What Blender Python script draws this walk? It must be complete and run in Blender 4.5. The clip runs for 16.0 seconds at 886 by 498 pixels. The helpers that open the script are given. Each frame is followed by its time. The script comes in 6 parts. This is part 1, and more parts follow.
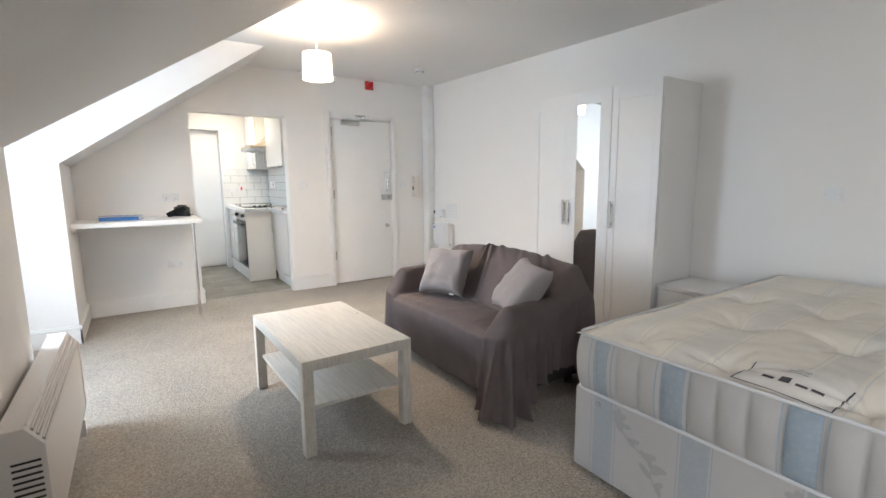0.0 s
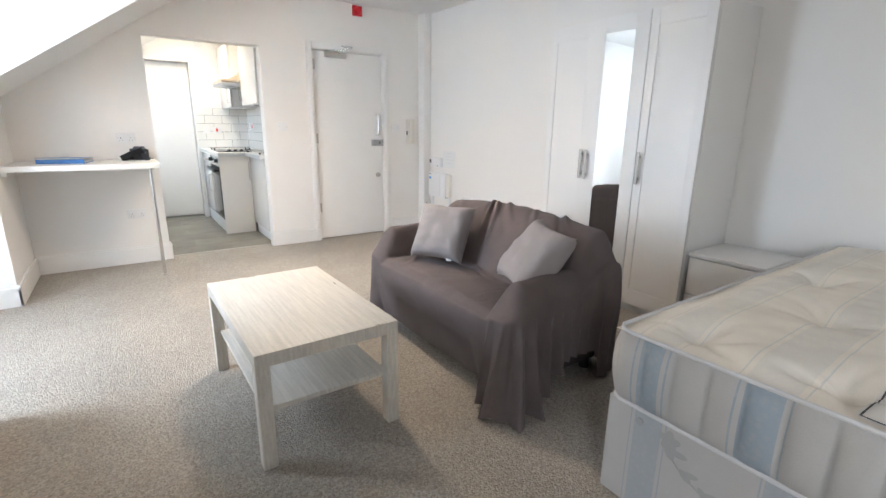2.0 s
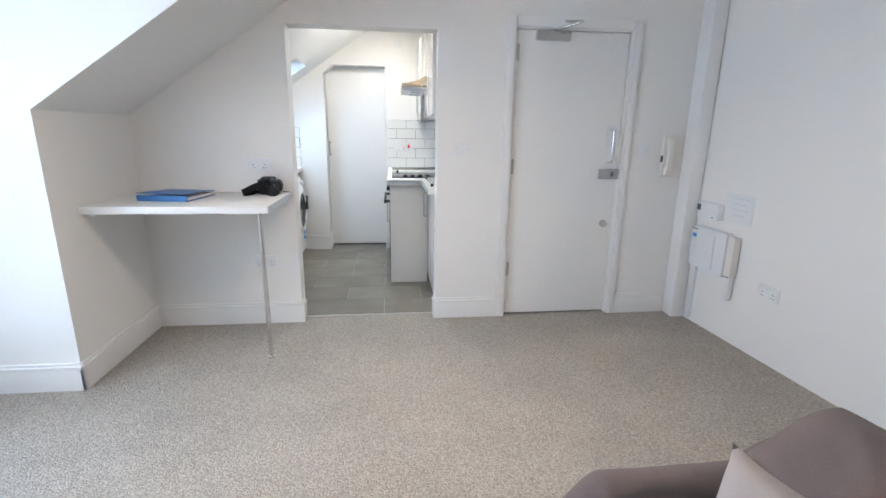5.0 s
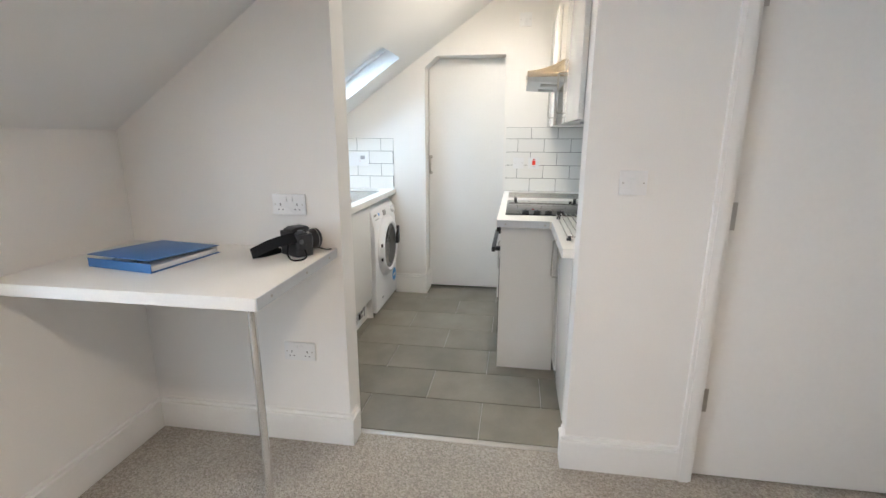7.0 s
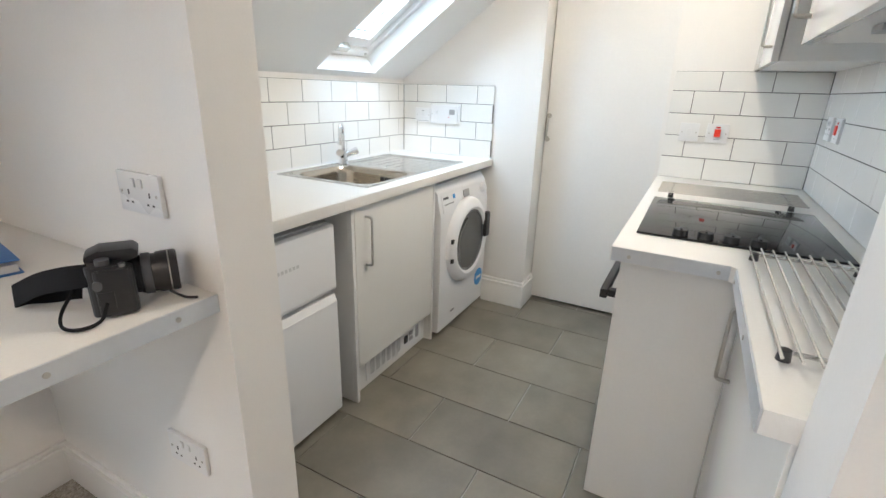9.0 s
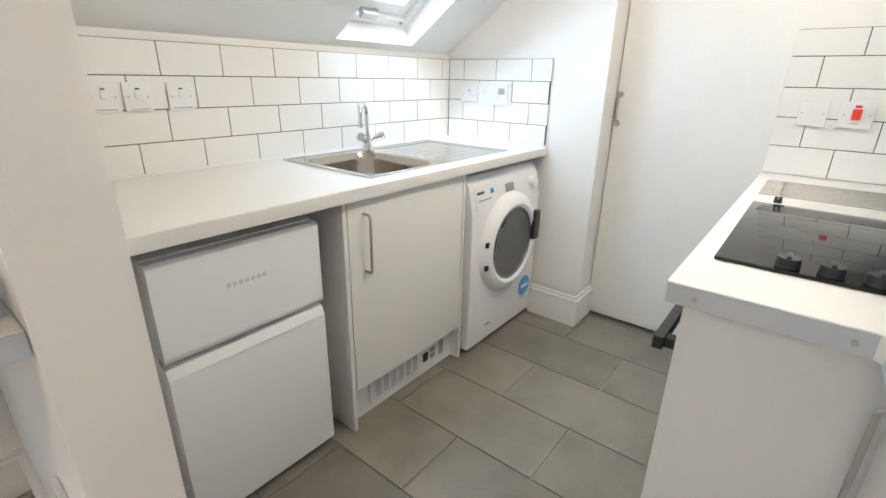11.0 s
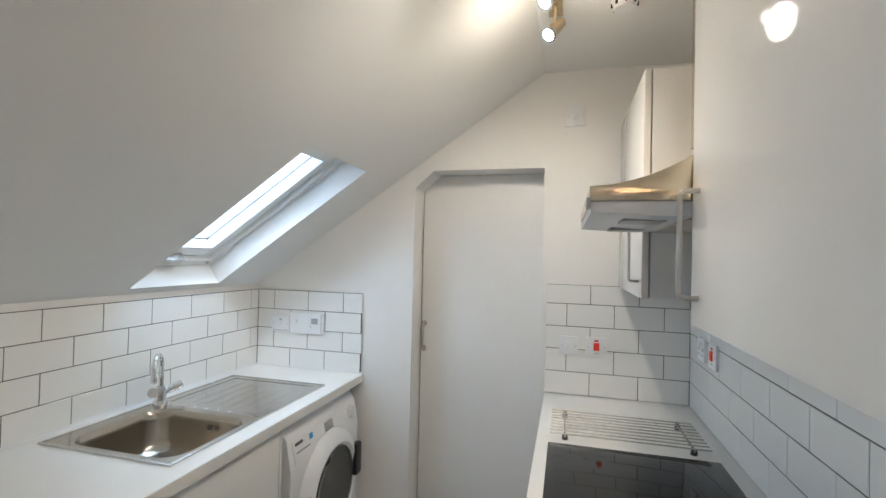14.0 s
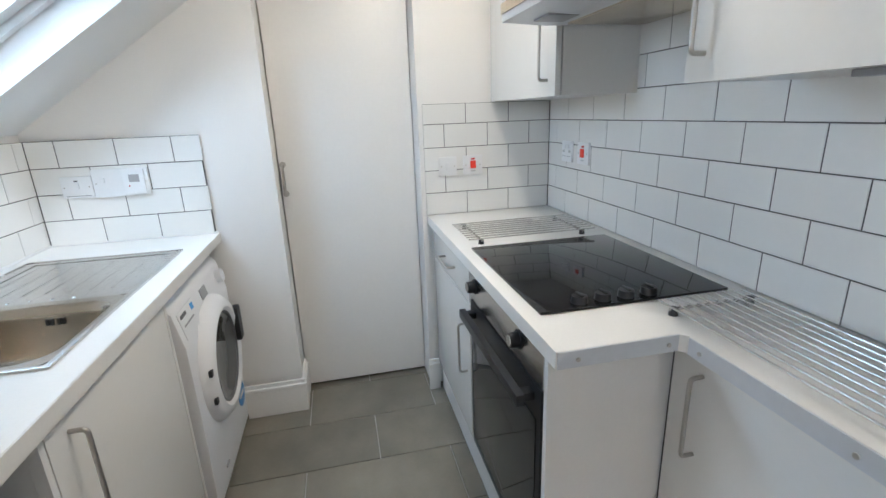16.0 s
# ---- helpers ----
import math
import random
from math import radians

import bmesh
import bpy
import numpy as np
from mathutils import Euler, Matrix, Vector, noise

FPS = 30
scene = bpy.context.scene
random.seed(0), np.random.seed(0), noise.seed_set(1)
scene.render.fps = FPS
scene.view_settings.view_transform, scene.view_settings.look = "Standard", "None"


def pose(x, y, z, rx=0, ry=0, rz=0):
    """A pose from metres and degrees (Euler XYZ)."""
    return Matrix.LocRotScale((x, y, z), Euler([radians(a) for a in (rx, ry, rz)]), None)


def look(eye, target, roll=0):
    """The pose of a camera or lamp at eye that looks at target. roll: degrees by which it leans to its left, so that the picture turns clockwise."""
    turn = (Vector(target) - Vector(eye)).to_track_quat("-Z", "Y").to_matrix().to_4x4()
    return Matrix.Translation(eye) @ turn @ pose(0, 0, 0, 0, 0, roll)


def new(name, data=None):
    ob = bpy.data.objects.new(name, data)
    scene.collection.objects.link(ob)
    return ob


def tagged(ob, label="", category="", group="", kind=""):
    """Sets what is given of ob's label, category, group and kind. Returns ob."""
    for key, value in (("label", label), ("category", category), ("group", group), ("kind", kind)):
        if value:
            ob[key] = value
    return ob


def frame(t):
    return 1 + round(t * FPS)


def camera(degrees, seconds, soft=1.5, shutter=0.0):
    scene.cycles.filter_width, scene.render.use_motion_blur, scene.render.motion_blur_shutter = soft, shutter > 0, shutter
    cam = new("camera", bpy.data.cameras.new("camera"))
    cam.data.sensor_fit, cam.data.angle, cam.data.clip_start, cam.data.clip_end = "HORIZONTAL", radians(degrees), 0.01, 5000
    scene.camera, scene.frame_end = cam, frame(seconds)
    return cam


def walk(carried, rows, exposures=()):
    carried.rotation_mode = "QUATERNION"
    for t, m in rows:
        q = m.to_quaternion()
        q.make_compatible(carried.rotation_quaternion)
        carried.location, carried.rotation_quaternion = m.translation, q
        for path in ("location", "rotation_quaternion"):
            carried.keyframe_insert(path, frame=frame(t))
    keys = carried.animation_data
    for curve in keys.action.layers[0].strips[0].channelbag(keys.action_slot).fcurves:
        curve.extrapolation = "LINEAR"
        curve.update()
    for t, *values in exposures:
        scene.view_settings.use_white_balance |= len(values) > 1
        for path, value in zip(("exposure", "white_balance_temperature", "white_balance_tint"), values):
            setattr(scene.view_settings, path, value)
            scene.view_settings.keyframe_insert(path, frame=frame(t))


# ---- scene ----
cam = camera(87.7, 16.0)
PATH = [
    (0, (0.607, 0.352, 1.222), (1.707, 1.997, 0.932), -0.5),
    (0.5, (0.648, 0.378, 1.201), (1.812, 1.971, 0.877), -0.5),
    (1, (0.722, 0.4, 1.189), (1.923, 1.947, 0.782), -0.6),
    (1.5, (0.789, 0.561, 1.169), (1.978, 2.097, 0.691), 0.1),
    (2, (0.883, 0.774, 1.19), (1.976, 2.372, 0.687), 0.7),
    (2.5, (1.061, 1.017, 1.232), (2.031, 2.685, 0.707), 0.4),
    (3, (1.173, 1.271, 1.278), (2.017, 3.004, 0.745), 0.4),
    (3.5, (1.346, 1.576, 1.322), (2.049, 3.378, 0.815), -0.2),
    (4, (1.552, 1.84, 1.291), (2.118, 3.694, 0.8), -0.1),
    (4.5, (1.673, 2.095, 1.312), (2.095, 3.988, 0.824), 0.2),
    (5, (1.757, 2.478, 1.307), (1.976, 4.404, 0.813), 0.8),
    (5.2, (1.799, 2.605, 1.304), (1.932, 4.541, 0.822), 0.9),
    (7.3, (1.823, 4.051, 1.378), (1.468, 5.959, 0.893), 0.6),
    (7.5, (1.857, 4.178, 1.387), (1.459, 6.073, 0.886), 1.0),
    (8, (1.877, 4.496, 1.344), (1.324, 6.337, 0.792), 0.7),
    (8.5, (1.87, 4.809, 1.355), (1.149, 6.571, 0.742), 1.5),
    (8.7, (1.875, 4.918, 1.335), (1.083, 6.644, 0.707), 1.6),
    (10.8, (1.875, 5.514, 1.235), (0.728, 6.974, 0.492), 1.3),
    (11, (1.872, 5.509, 1.237), (0.71, 6.979, 0.539), 1.1),
    (11.5, (1.859, 5.5, 1.317), (0.665, 7.002, 0.753), 1.2),
    (12, (1.861, 5.476, 1.401), (0.673, 7.045, 1.047), 1.6),
    (12.5, (1.858, 5.452, 1.458), (0.763, 7.12, 1.33), 2.0),
    (13, (1.868, 5.457, 1.489), (0.927, 7.221, 1.539), 2.0),
    (13.5, (1.857, 5.469, 1.521), (1.125, 7.327, 1.619), 1.7),
    (14, (1.81, 5.473, 1.535), (1.296, 7.406, 1.567), 1.4),
    (14.5, (1.696, 5.484, 1.484), (1.391, 7.456, 1.347), 0.9),
    (15, (1.537, 5.578, 1.414), (1.425, 7.551, 1.107), 0.0),
    (15.5, (1.402, 5.643, 1.393), (1.533, 7.59, 0.958), -0.7),
    (16, (1.335, 5.576, 1.379), (1.743, 7.45, 0.813), -2.2),
]
EXPOSURE = [
    (0.0, 1.02, 5830, 10), (1.5, 1.16, 5780, 10), (2.5, 1.2, 5750, 10), (3.5, 0.9, 5450, 10), (5.0, 0.82, 5330, 10), (7.5, 0.66, 5830, 10), (8.5, 0.68, 5820, 10),
    (11.0, 0.84, 5850, 10), (12.5, 0.24, 6030, 10), (13.5, -0.08, 5850, 10), (14.5, 0.02, 5720, 10), (15.5, 0.32, 5560, 10), (16.0, 0.34, 5550, 10),
]
walk(cam, [(t, look(eye, target, roll)) for t, eye, target, roll in PATH], EXPOSURE)

# ---- light ----
world = bpy.data.worlds.new("sky")
scene.world = world
world.use_nodes = True
wn = world.node_tree.nodes
sky = wn.new("ShaderNodeTexSky")
sky.sky_type = "NISHITA"
sky.sun_disc = False
sky.sun_elevation = radians(38)
sky.sun_rotation = radians(20)
world.node_tree.links.new(sky.outputs[0], wn["Background"].inputs[0])
wn["Background"].inputs[1].default_value = 0.15


def lamp(name, kind, energy, color, m, **kw):
    data = bpy.data.lights.new(name, kind)
    data.energy, data.color = energy, color
    ob = new(name, data)
    ob.matrix_world = m
    if "size" in kw:
        data.shape, data.size, data.size_y = "RECTANGLE", kw["size"], kw["size_y"]
    if "radius" in kw:
        data.shadow_soft_size = kw["radius"]
    if "spot" in kw:
        data.spot_size, data.spot_blend = radians(kw["spot"]), 0.6
    return ob


lamp("sun", "SUN", 1.0, (1, 0.96, 0.9), look((0, 0, 9), (-3, 6, 0))).data.angle = radians(12)
lamp("dormer_daylight", "AREA", 34, (0.87, 0.935, 1.0), look((-1.0, 3.68, 1.5), (1.2, 2.0, 0.9)), size=0.95, size_y=1.3)
# Added fill for the near end, set in an unseen, assumed rear dormer.
lamp("assumed_rear_fill", "AREA", 26, (1.0, 0.95, 0.88), look((-0.56, -0.775, 1.5), (2.0, 0.9, 1.1)), size=1.25, size_y=1.3)
lamp("skylight_daylight", "AREA", 8.8, (0.66, 0.85, 1.0), look((0.42, 7.144, 1.88), (1.2, 7.144, 0.75)), size=0.44, size_y=0.85)
lamp("pendant_bulb", "POINT", 64, (1.0, 0.76, 0.53), pose(1.865, 3.93, 2.1), radius=0.085)

# ---- materials ----


def material(name, color, rough=0.5, metal=0.0, vary=0.06, grain=90.0, large=3.0, bump=0.05, spec=0.5, coat=0.0, emit=None, strength=0.0):
    """A surface with a large and a fine variation of its colour and a fine relief."""
    m = bpy.data.materials.new(name)
    m.use_nodes = True
    n, l = m.node_tree.nodes, m.node_tree.links
    b = n["Principled BSDF"]
    co = n.new("ShaderNodeTexCoord")
    big, fine = n.new("ShaderNodeTexNoise"), n.new("ShaderNodeTexNoise")
    for tex, s in ((big, large), (fine, grain)):
        tex.inputs["Scale"].default_value = s
        tex.inputs["Detail"].default_value = 4
        l.new(co.outputs["Object"], tex.inputs["Vector"])
    mix = n.new("ShaderNodeMath")
    mix.operation = "ADD"
    l.new(big.outputs[0], mix.inputs[0])
    l.new(fine.outputs[0], mix.inputs[1])
    ramp = n.new("ShaderNodeMapRange")
    ramp.inputs["From Min"].default_value, ramp.inputs["From Max"].default_value = 0.6, 1.4
    ramp.inputs["To Min"].default_value, ramp.inputs["To Max"].default_value = 1 - vary, 1 + vary
    l.new(mix.outputs[0], ramp.inputs["Value"])
    tint = n.new("ShaderNodeVectorMath")
    tint.operation = "SCALE"
    tint.inputs[0].default_value = color
    l.new(ramp.outputs[0], tint.inputs["Scale"])
    l.new(tint.outputs[0], b.inputs["Base Color"])
    rr = n.new("ShaderNodeMapRange")
    rr.inputs["From Min"].default_value, rr.inputs["From Max"].default_value = 0.3, 0.7
    rr.inputs["To Min"].default_value, rr.inputs["To Max"].default_value = rough * 0.85, min(1, rough * 1.15)
    l.new(big.outputs[0], rr.inputs["Value"])
    l.new(rr.outputs[0], b.inputs["Roughness"])
    b.inputs["Metallic"].default_value = metal
    b.inputs["Specular IOR Level"].default_value = spec
    b.inputs["Coat Weight"].default_value = coat
    if bump:
        bp = n.new("ShaderNodeBump")
        bp.inputs["Strength"].default_value = bump
        bp.inputs["Distance"].default_value = 0.002
        l.new(fine.outputs[0], bp.inputs["Height"])
        l.new(bp.outputs[0], b.inputs["Normal"])
    if emit:
        b.inputs["Emission Color"].default_value = (*emit, 1)
        b.inputs["Emission Strength"].default_value = strength
    return m


def glass_material(name, color=(1, 1, 1), rough=0.0):
    m = bpy.data.materials.new(name)
    m.use_nodes = True
    b = m.node_tree.nodes["Principled BSDF"]
    b.inputs["Base Color"].default_value = (*color, 1)
    b.inputs["Transmission Weight"].default_value = 1
    b.inputs["Roughness"].default_value = rough
    b.inputs["IOR"].default_value = 1.45
    return m


M_WALL = material("wall_paint", (0.82, 0.8, 0.77), 0.75, vary=0.02, grain=220, large=1.5, bump=0.12)
M_CEIL = material("ceiling_paint", (0.8, 0.79, 0.77), 0.85, vary=0.02, grain=200, large=1.2, bump=0.1)
M_GLOSS = material("white_gloss_paint", (0.82, 0.81, 0.79), 0.35, vary=0.02, grain=60, large=4, bump=0.05)
M_FOIL = material("white_foil", (0.8, 0.79, 0.77), 0.4, vary=0.015, grain=120, large=2, bump=0.03)
M_KDOOR = material("cream_gloss_door", (0.78, 0.765, 0.73), 0.05, vary=0.012, grain=90, large=2, bump=0.01, spec=0.32)
M_CARC = material("cabinet_white", (0.76, 0.75, 0.73), 0.45, vary=0.02, bump=0.03)
M_TOP = material("laminate_worktop", (0.78, 0.76, 0.72), 0.38, vary=0.03, grain=160, large=6, bump=0.05)
M_EDGE = material("worktop_metal_edge", (0.62, 0.64, 0.67), 0.35, metal=0.35, vary=0.04, grain=60, bump=0.03)
M_GROUT = material("dark_grout", (0.1, 0.097, 0.092), 0.9, vary=0.15, grain=300, bump=0.2)
M_STEEL = material("brushed_steel", (0.62, 0.61, 0.59), 0.24, metal=1, vary=0.06, grain=180, large=8, bump=0.04)
# Bowl steel: warm reflections and inner shade put into a darker, browner colour.
M_SINK = material("shaded_sink_steel", (0.5, 0.46, 0.4), 0.22, metal=1, vary=0.04, grain=160, large=3, bump=0.015)
# The hood's golden reflection of the warm lamps is put into its colour.
M_HOOD = material("lamplit_brushed_steel", (0.68, 0.59, 0.45), 0.17, metal=1, vary=0.06, grain=180, large=6, bump=0.04)
M_CHROME = material("chrome", (0.78, 0.78, 0.78), 0.08, metal=1, vary=0.02, bump=0)
M_NICKEL = material("satin_nickel", (0.52, 0.5, 0.47), 0.38, metal=1, vary=0.04, bump=0.02)
M_SATIN = material("satin_grey_metal", (0.5, 0.49, 0.47), 0.55, metal=0.5, vary=0.03, bump=0.02)
M_BRASS = material("warm_satin_brass", (0.6, 0.48, 0.3), 0.3, metal=1, vary=0.05, bump=0.02)
M_BLACK = material("black_plastic", (0.018, 0.018, 0.02), 0.4, vary=0.1, bump=0.03)
M_HOB = material("black_ceramic_glass", (0.01, 0.01, 0.011), 0.05, vary=0.1, bump=0, spec=0.32)
M_OVENGLASS = material("dark_oven_glass", (0.03, 0.032, 0.034), 0.06, vary=0.1, bump=0)
M_DOORGLASS = material("smoky_door_glass", (0.085, 0.084, 0.08), 0.05, vary=0.05, large=2, grain=20, bump=0, spec=0.7)
M_WHITEPL = material("white_plastic", (0.79, 0.79, 0.79), 0.3, vary=0.015, bump=0.02)
M_CREAM = material("aged_cream_plastic", (0.76, 0.73, 0.67), 0.4, vary=0.02, bump=0.02)
M_APPL = material("appliance_enamel", (0.82, 0.82, 0.83), 0.42, vary=0.008, grain=140, bump=0.02, spec=0.35)
M_GREYPL = material("grey_plastic", (0.35, 0.35, 0.36), 0.4, vary=0.05, bump=0.03)
M_DARKGREY = material("dark_grey_metal", (0.12, 0.12, 0.125), 0.4, metal=0.5, vary=0.05)
M_RUBBER = material("matt_black_webbing", (0.012, 0.012, 0.013), 0.95, vary=0.15, grain=300, bump=0.15, spec=0.15)
M_RED = material("red_plastic", (0.5, 0.012, 0.02), 0.35, vary=0.05)
# Brightness of the red rocker is put in as a slight emission.
M_ROCKER = material("red_switch", (0.6, 0.035, 0.02), 0.3, vary=0.03, emit=(1, 0.1, 0.03), strength=0.12)
M_BLUE = material("blue_binder_vinyl", (0.045, 0.16, 0.42), 0.38, vary=0.05, grain=250, bump=0.1)
M_STICK = material("blue_sticker", (0.06, 0.32, 0.7), 0.4, vary=0.03)
M_PRINT = material("faint_grey_print", (0.7, 0.7, 0.73), 0.8, vary=0.05)
M_PAPER = material("paper", (0.78, 0.78, 0.77), 0.8, vary=0.02)
M_SOFA = material("taupe_throw", (0.128, 0.105, 0.102), 0.85, vary=0.22, grain=420, large=9, bump=0.5, spec=0.2)
M_CUSH = material("grey_mauve_cushion", (0.33, 0.3, 0.295), 0.92, vary=0.07, grain=500, large=8, bump=0.5, spec=0.2)
for cloth in (M_SOFA, M_CUSH):
    cloth.node_tree.nodes["Principled BSDF"].inputs["Sheen Weight"].default_value = 0.06
    cloth.node_tree.nodes["Principled BSDF"].inputs["Sheen Roughness"].default_value = 0.4
M_DARKFAB = material("dark_fabric", (0.05, 0.042, 0.04), 0.95, vary=0.1, grain=300, bump=0.4)
M_SHADE = material("cream_lamp_shade", (0.85, 0.78, 0.66), 0.8, vary=0.03, grain=300, emit=(1.0, 0.84, 0.6), strength=0.25)
shade_nodes, shade_links = M_SHADE.node_tree.nodes, M_SHADE.node_tree.links
glow = shade_nodes.new("ShaderNodeBsdfTranslucent")
glow.inputs["Color"].default_value = (0.9, 0.83, 0.72, 1)
blend = shade_nodes.new("ShaderNodeMixShader")
blend.inputs[0].default_value = 0.78
shade_links.new(shade_nodes["Principled BSDF"].outputs[0], blend.inputs[1])
shade_links.new(glow.outputs[0], blend.inputs[2])
shade_links.new(blend.outputs[0], shade_nodes["Material Output"].inputs["Surface"])
M_BULB = material("halogen_bulb", (1, 0.95, 0.85), 0.3, vary=0, bump=0, emit=(1.0, 0.88, 0.7), strength=5)
M_MIRROR = material("mirror_silver", (0.88, 0.89, 0.88), 0.01, metal=1, vary=0, bump=0)
M_GLASS = glass_material("clear_glass")
M_WINGLOW = material("bright_sky_pane", (0.8, 0.88, 0.95), 0.2, vary=0.0, bump=0, emit=(0.66, 0.86, 1.0), strength=1.0)
M_SEATDARK = material("dark_chair_seat", (0.06, 0.045, 0.038), 0.5, vary=0.15)
M_HEATER = material("cream_heater_enamel", (0.74, 0.7, 0.66), 0.4, vary=0.03, bump=0.03)


def carpet_material():
    m = bpy.data.materials.new("flecked_loop_carpet")
    m.use_nodes = True
    n, l = m.node_tree.nodes, m.node_tree.links
    b = n["Principled BSDF"]
    co = n.new("ShaderNodeTexCoord")
    loops = n.new("ShaderNodeTexVoronoi")
    loops.inputs["Scale"].default_value = 160
    fleck = n.new("ShaderNodeTexNoise")
    fleck.inputs["Scale"].default_value, fleck.inputs["Detail"].default_value = 70, 4
    patch = n.new("ShaderNodeTexNoise")
    patch.inputs["Scale"].default_value, patch.inputs["Detail"].default_value = 2.2, 5
    for t in (loops, fleck, patch):
        l.new(co.outputs["Object"], t.inputs["Vector"])
    ramp = n.new("ShaderNodeValToRGB")
    e = ramp.color_ramp.elements
    e[0].position, e[0].color = 0.2, (0.27, 0.245, 0.208, 1)
    e[1].position, e[1].color = 0.82, (0.52, 0.483, 0.425, 1)
    mid = e.new(0.5)
    mid.color = (0.385, 0.354, 0.312, 1)
    add = n.new("ShaderNodeMix")
    add.data_type = "FLOAT"
    add.inputs[0].default_value = 0.45
    sep = n.new("ShaderNodeSeparateColor")
    l.new(loops.outputs["Color"], sep.inputs[0])
    l.new(fleck.outputs[0], add.inputs[2])
    l.new(sep.outputs[0], add.inputs[3])
    l.new(add.outputs[0], ramp.inputs[0])
    wear = n.new("ShaderNodeMapRange")
    wear.inputs["To Min"].default_value, wear.inputs["To Max"].default_value = 0.82, 1.18
    l.new(patch.outputs[0], wear.inputs["Value"])
    sc = n.new("ShaderNodeVectorMath")
    sc.operation = "SCALE"
    l.new(ramp.outputs[0], sc.inputs[0])
    l.new(wear.outputs[0], sc.inputs["Scale"])
    l.new(sc.outputs[0], b.inputs["Base Color"])
    b.inputs["Roughness"].default_value = 1
    b.inputs["Specular IOR Level"].default_value = 0.1
    bp = n.new("ShaderNodeBump")
    bp.inputs["Strength"].default_value, bp.inputs["Distance"].default_value = 0.8, 0.006
    l.new(loops.outputs["Distance"], bp.inputs["Height"])
    bp.invert = True
    l.new(bp.outputs[0], b.inputs["Normal"])
    return m


def piece_material(name, color, rough, spread, scale, stretch, bump):
    """A surface whose pieces differ a little from one another, with streaks in them."""
    m = material(name, color, rough, vary=min(0.05, spread * 2), grain=70, large=4, bump=bump)
    n, l = m.node_tree.nodes, m.node_tree.links
    b = n["Principled BSDF"]
    old = b.inputs["Base Color"].links[0].from_socket
    info = n.new("ShaderNodeObjectInfo")
    co, mp, st = n.new("ShaderNodeTexCoord"), n.new("ShaderNodeMapping"), n.new("ShaderNodeTexNoise")
    mp.inputs["Scale"].default_value = stretch
    l.new(co.outputs["Object"], mp.inputs["Vector"])
    off = n.new("ShaderNodeVectorMath")
    off.operation = "ADD"
    l.new(mp.outputs[0], off.inputs[0])
    mul = n.new("ShaderNodeMath")
    mul.operation = "MULTIPLY"
    mul.inputs[1].default_value = 37
    l.new(info.outputs["Random"], mul.inputs[0])
    l.new(mul.outputs[0], off.inputs[1])
    l.new(off.outputs[0], st.inputs["Vector"])
    st.inputs["Scale"].default_value, st.inputs["Detail"].default_value = scale, 6
    a = n.new("ShaderNodeMapRange")
    a.inputs["To Min"].default_value, a.inputs["To Max"].default_value = 1 - spread, 1 + spread
    l.new(info.outputs["Random"], a.inputs["Value"])
    c = n.new("ShaderNodeMapRange")
    c.inputs["From Min"].default_value, c.inputs["From Max"].default_value = 0.3, 0.7
    c.inputs["To Min"].default_value, c.inputs["To Max"].default_value = 1 - spread * 1.6, 1 + spread * 1.6
    l.new(st.outputs[0], c.inputs["Value"])
    prod = n.new("ShaderNodeMath")
    prod.operation = "MULTIPLY"
    l.new(a.outputs[0], prod.inputs[0])
    l.new(c.outputs[0], prod.inputs[1])
    sc = n.new("ShaderNodeVectorMath")
    sc.operation = "SCALE"
    l.new(old, sc.inputs[0])
    l.new(prod.outputs[0], sc.inputs["Scale"])
    l.new(sc.outputs[0], b.inputs["Base Color"])
    return m


def striped_material(name, base, blue, axis, bands, rough=0.75):
    """Woven ticking: pale damask ground with blue woven stripes at the given places along one axis (metres)."""
    m = material(name, base, rough, vary=0.05, grain=260, large=14, bump=0.25)
    n, l = m.node_tree.nodes, m.node_tree.links
    b = n["Principled BSDF"]
    sock = b.inputs["Base Color"].links[0].from_socket
    co, sep = n.new("ShaderNodeTexCoord"), n.new("ShaderNodeSeparateXYZ")
    l.new(co.outputs["Object"], sep.inputs[0])
    weave = n.new("ShaderNodeTexVoronoi")
    weave.inputs["Scale"].default_value = 55
    l.new(co.outputs["Object"], weave.inputs["Vector"])
    for centre, half, amount in bands:
        d = n.new("ShaderNodeMath")
        d.operation = "SUBTRACT"
        d.inputs[1].default_value = centre
        l.new(sep.outputs[axis], d.inputs[0])
        ab = n.new("ShaderNodeMath")
        ab.operation = "ABSOLUTE"
        l.new(d.outputs[0], ab.inputs[0])
        lt = n.new("ShaderNodeMath")
        lt.operation = "LESS_THAN"
        lt.inputs[1].default_value = half
        l.new(ab.outputs[0], lt.inputs[0])
        w = n.new("ShaderNodeMapRange")
        w.inputs["To Min"].default_value, w.inputs["To Max"].default_value = amount * 0.6, amount
        w.inputs["From Max"].default_value = 0.6
        l.new(weave.outputs["Distance"], w.inputs["Value"])
        f = n.new("ShaderNodeMath")
        f.operation = "MULTIPLY"
        l.new(lt.outputs[0], f.inputs[0])
        l.new(w.outputs[0], f.inputs[1])
        mx = n.new("ShaderNodeMix")
        mx.data_type = "RGBA"
        l.new(f.outputs[0], mx.inputs[0])
        l.new(sock, mx.inputs[6])
        mx.inputs[7].default_value = (*blue, 1)
        sock = mx.outputs[2]
    l.new(sock, b.inputs["Base Color"])
    return m


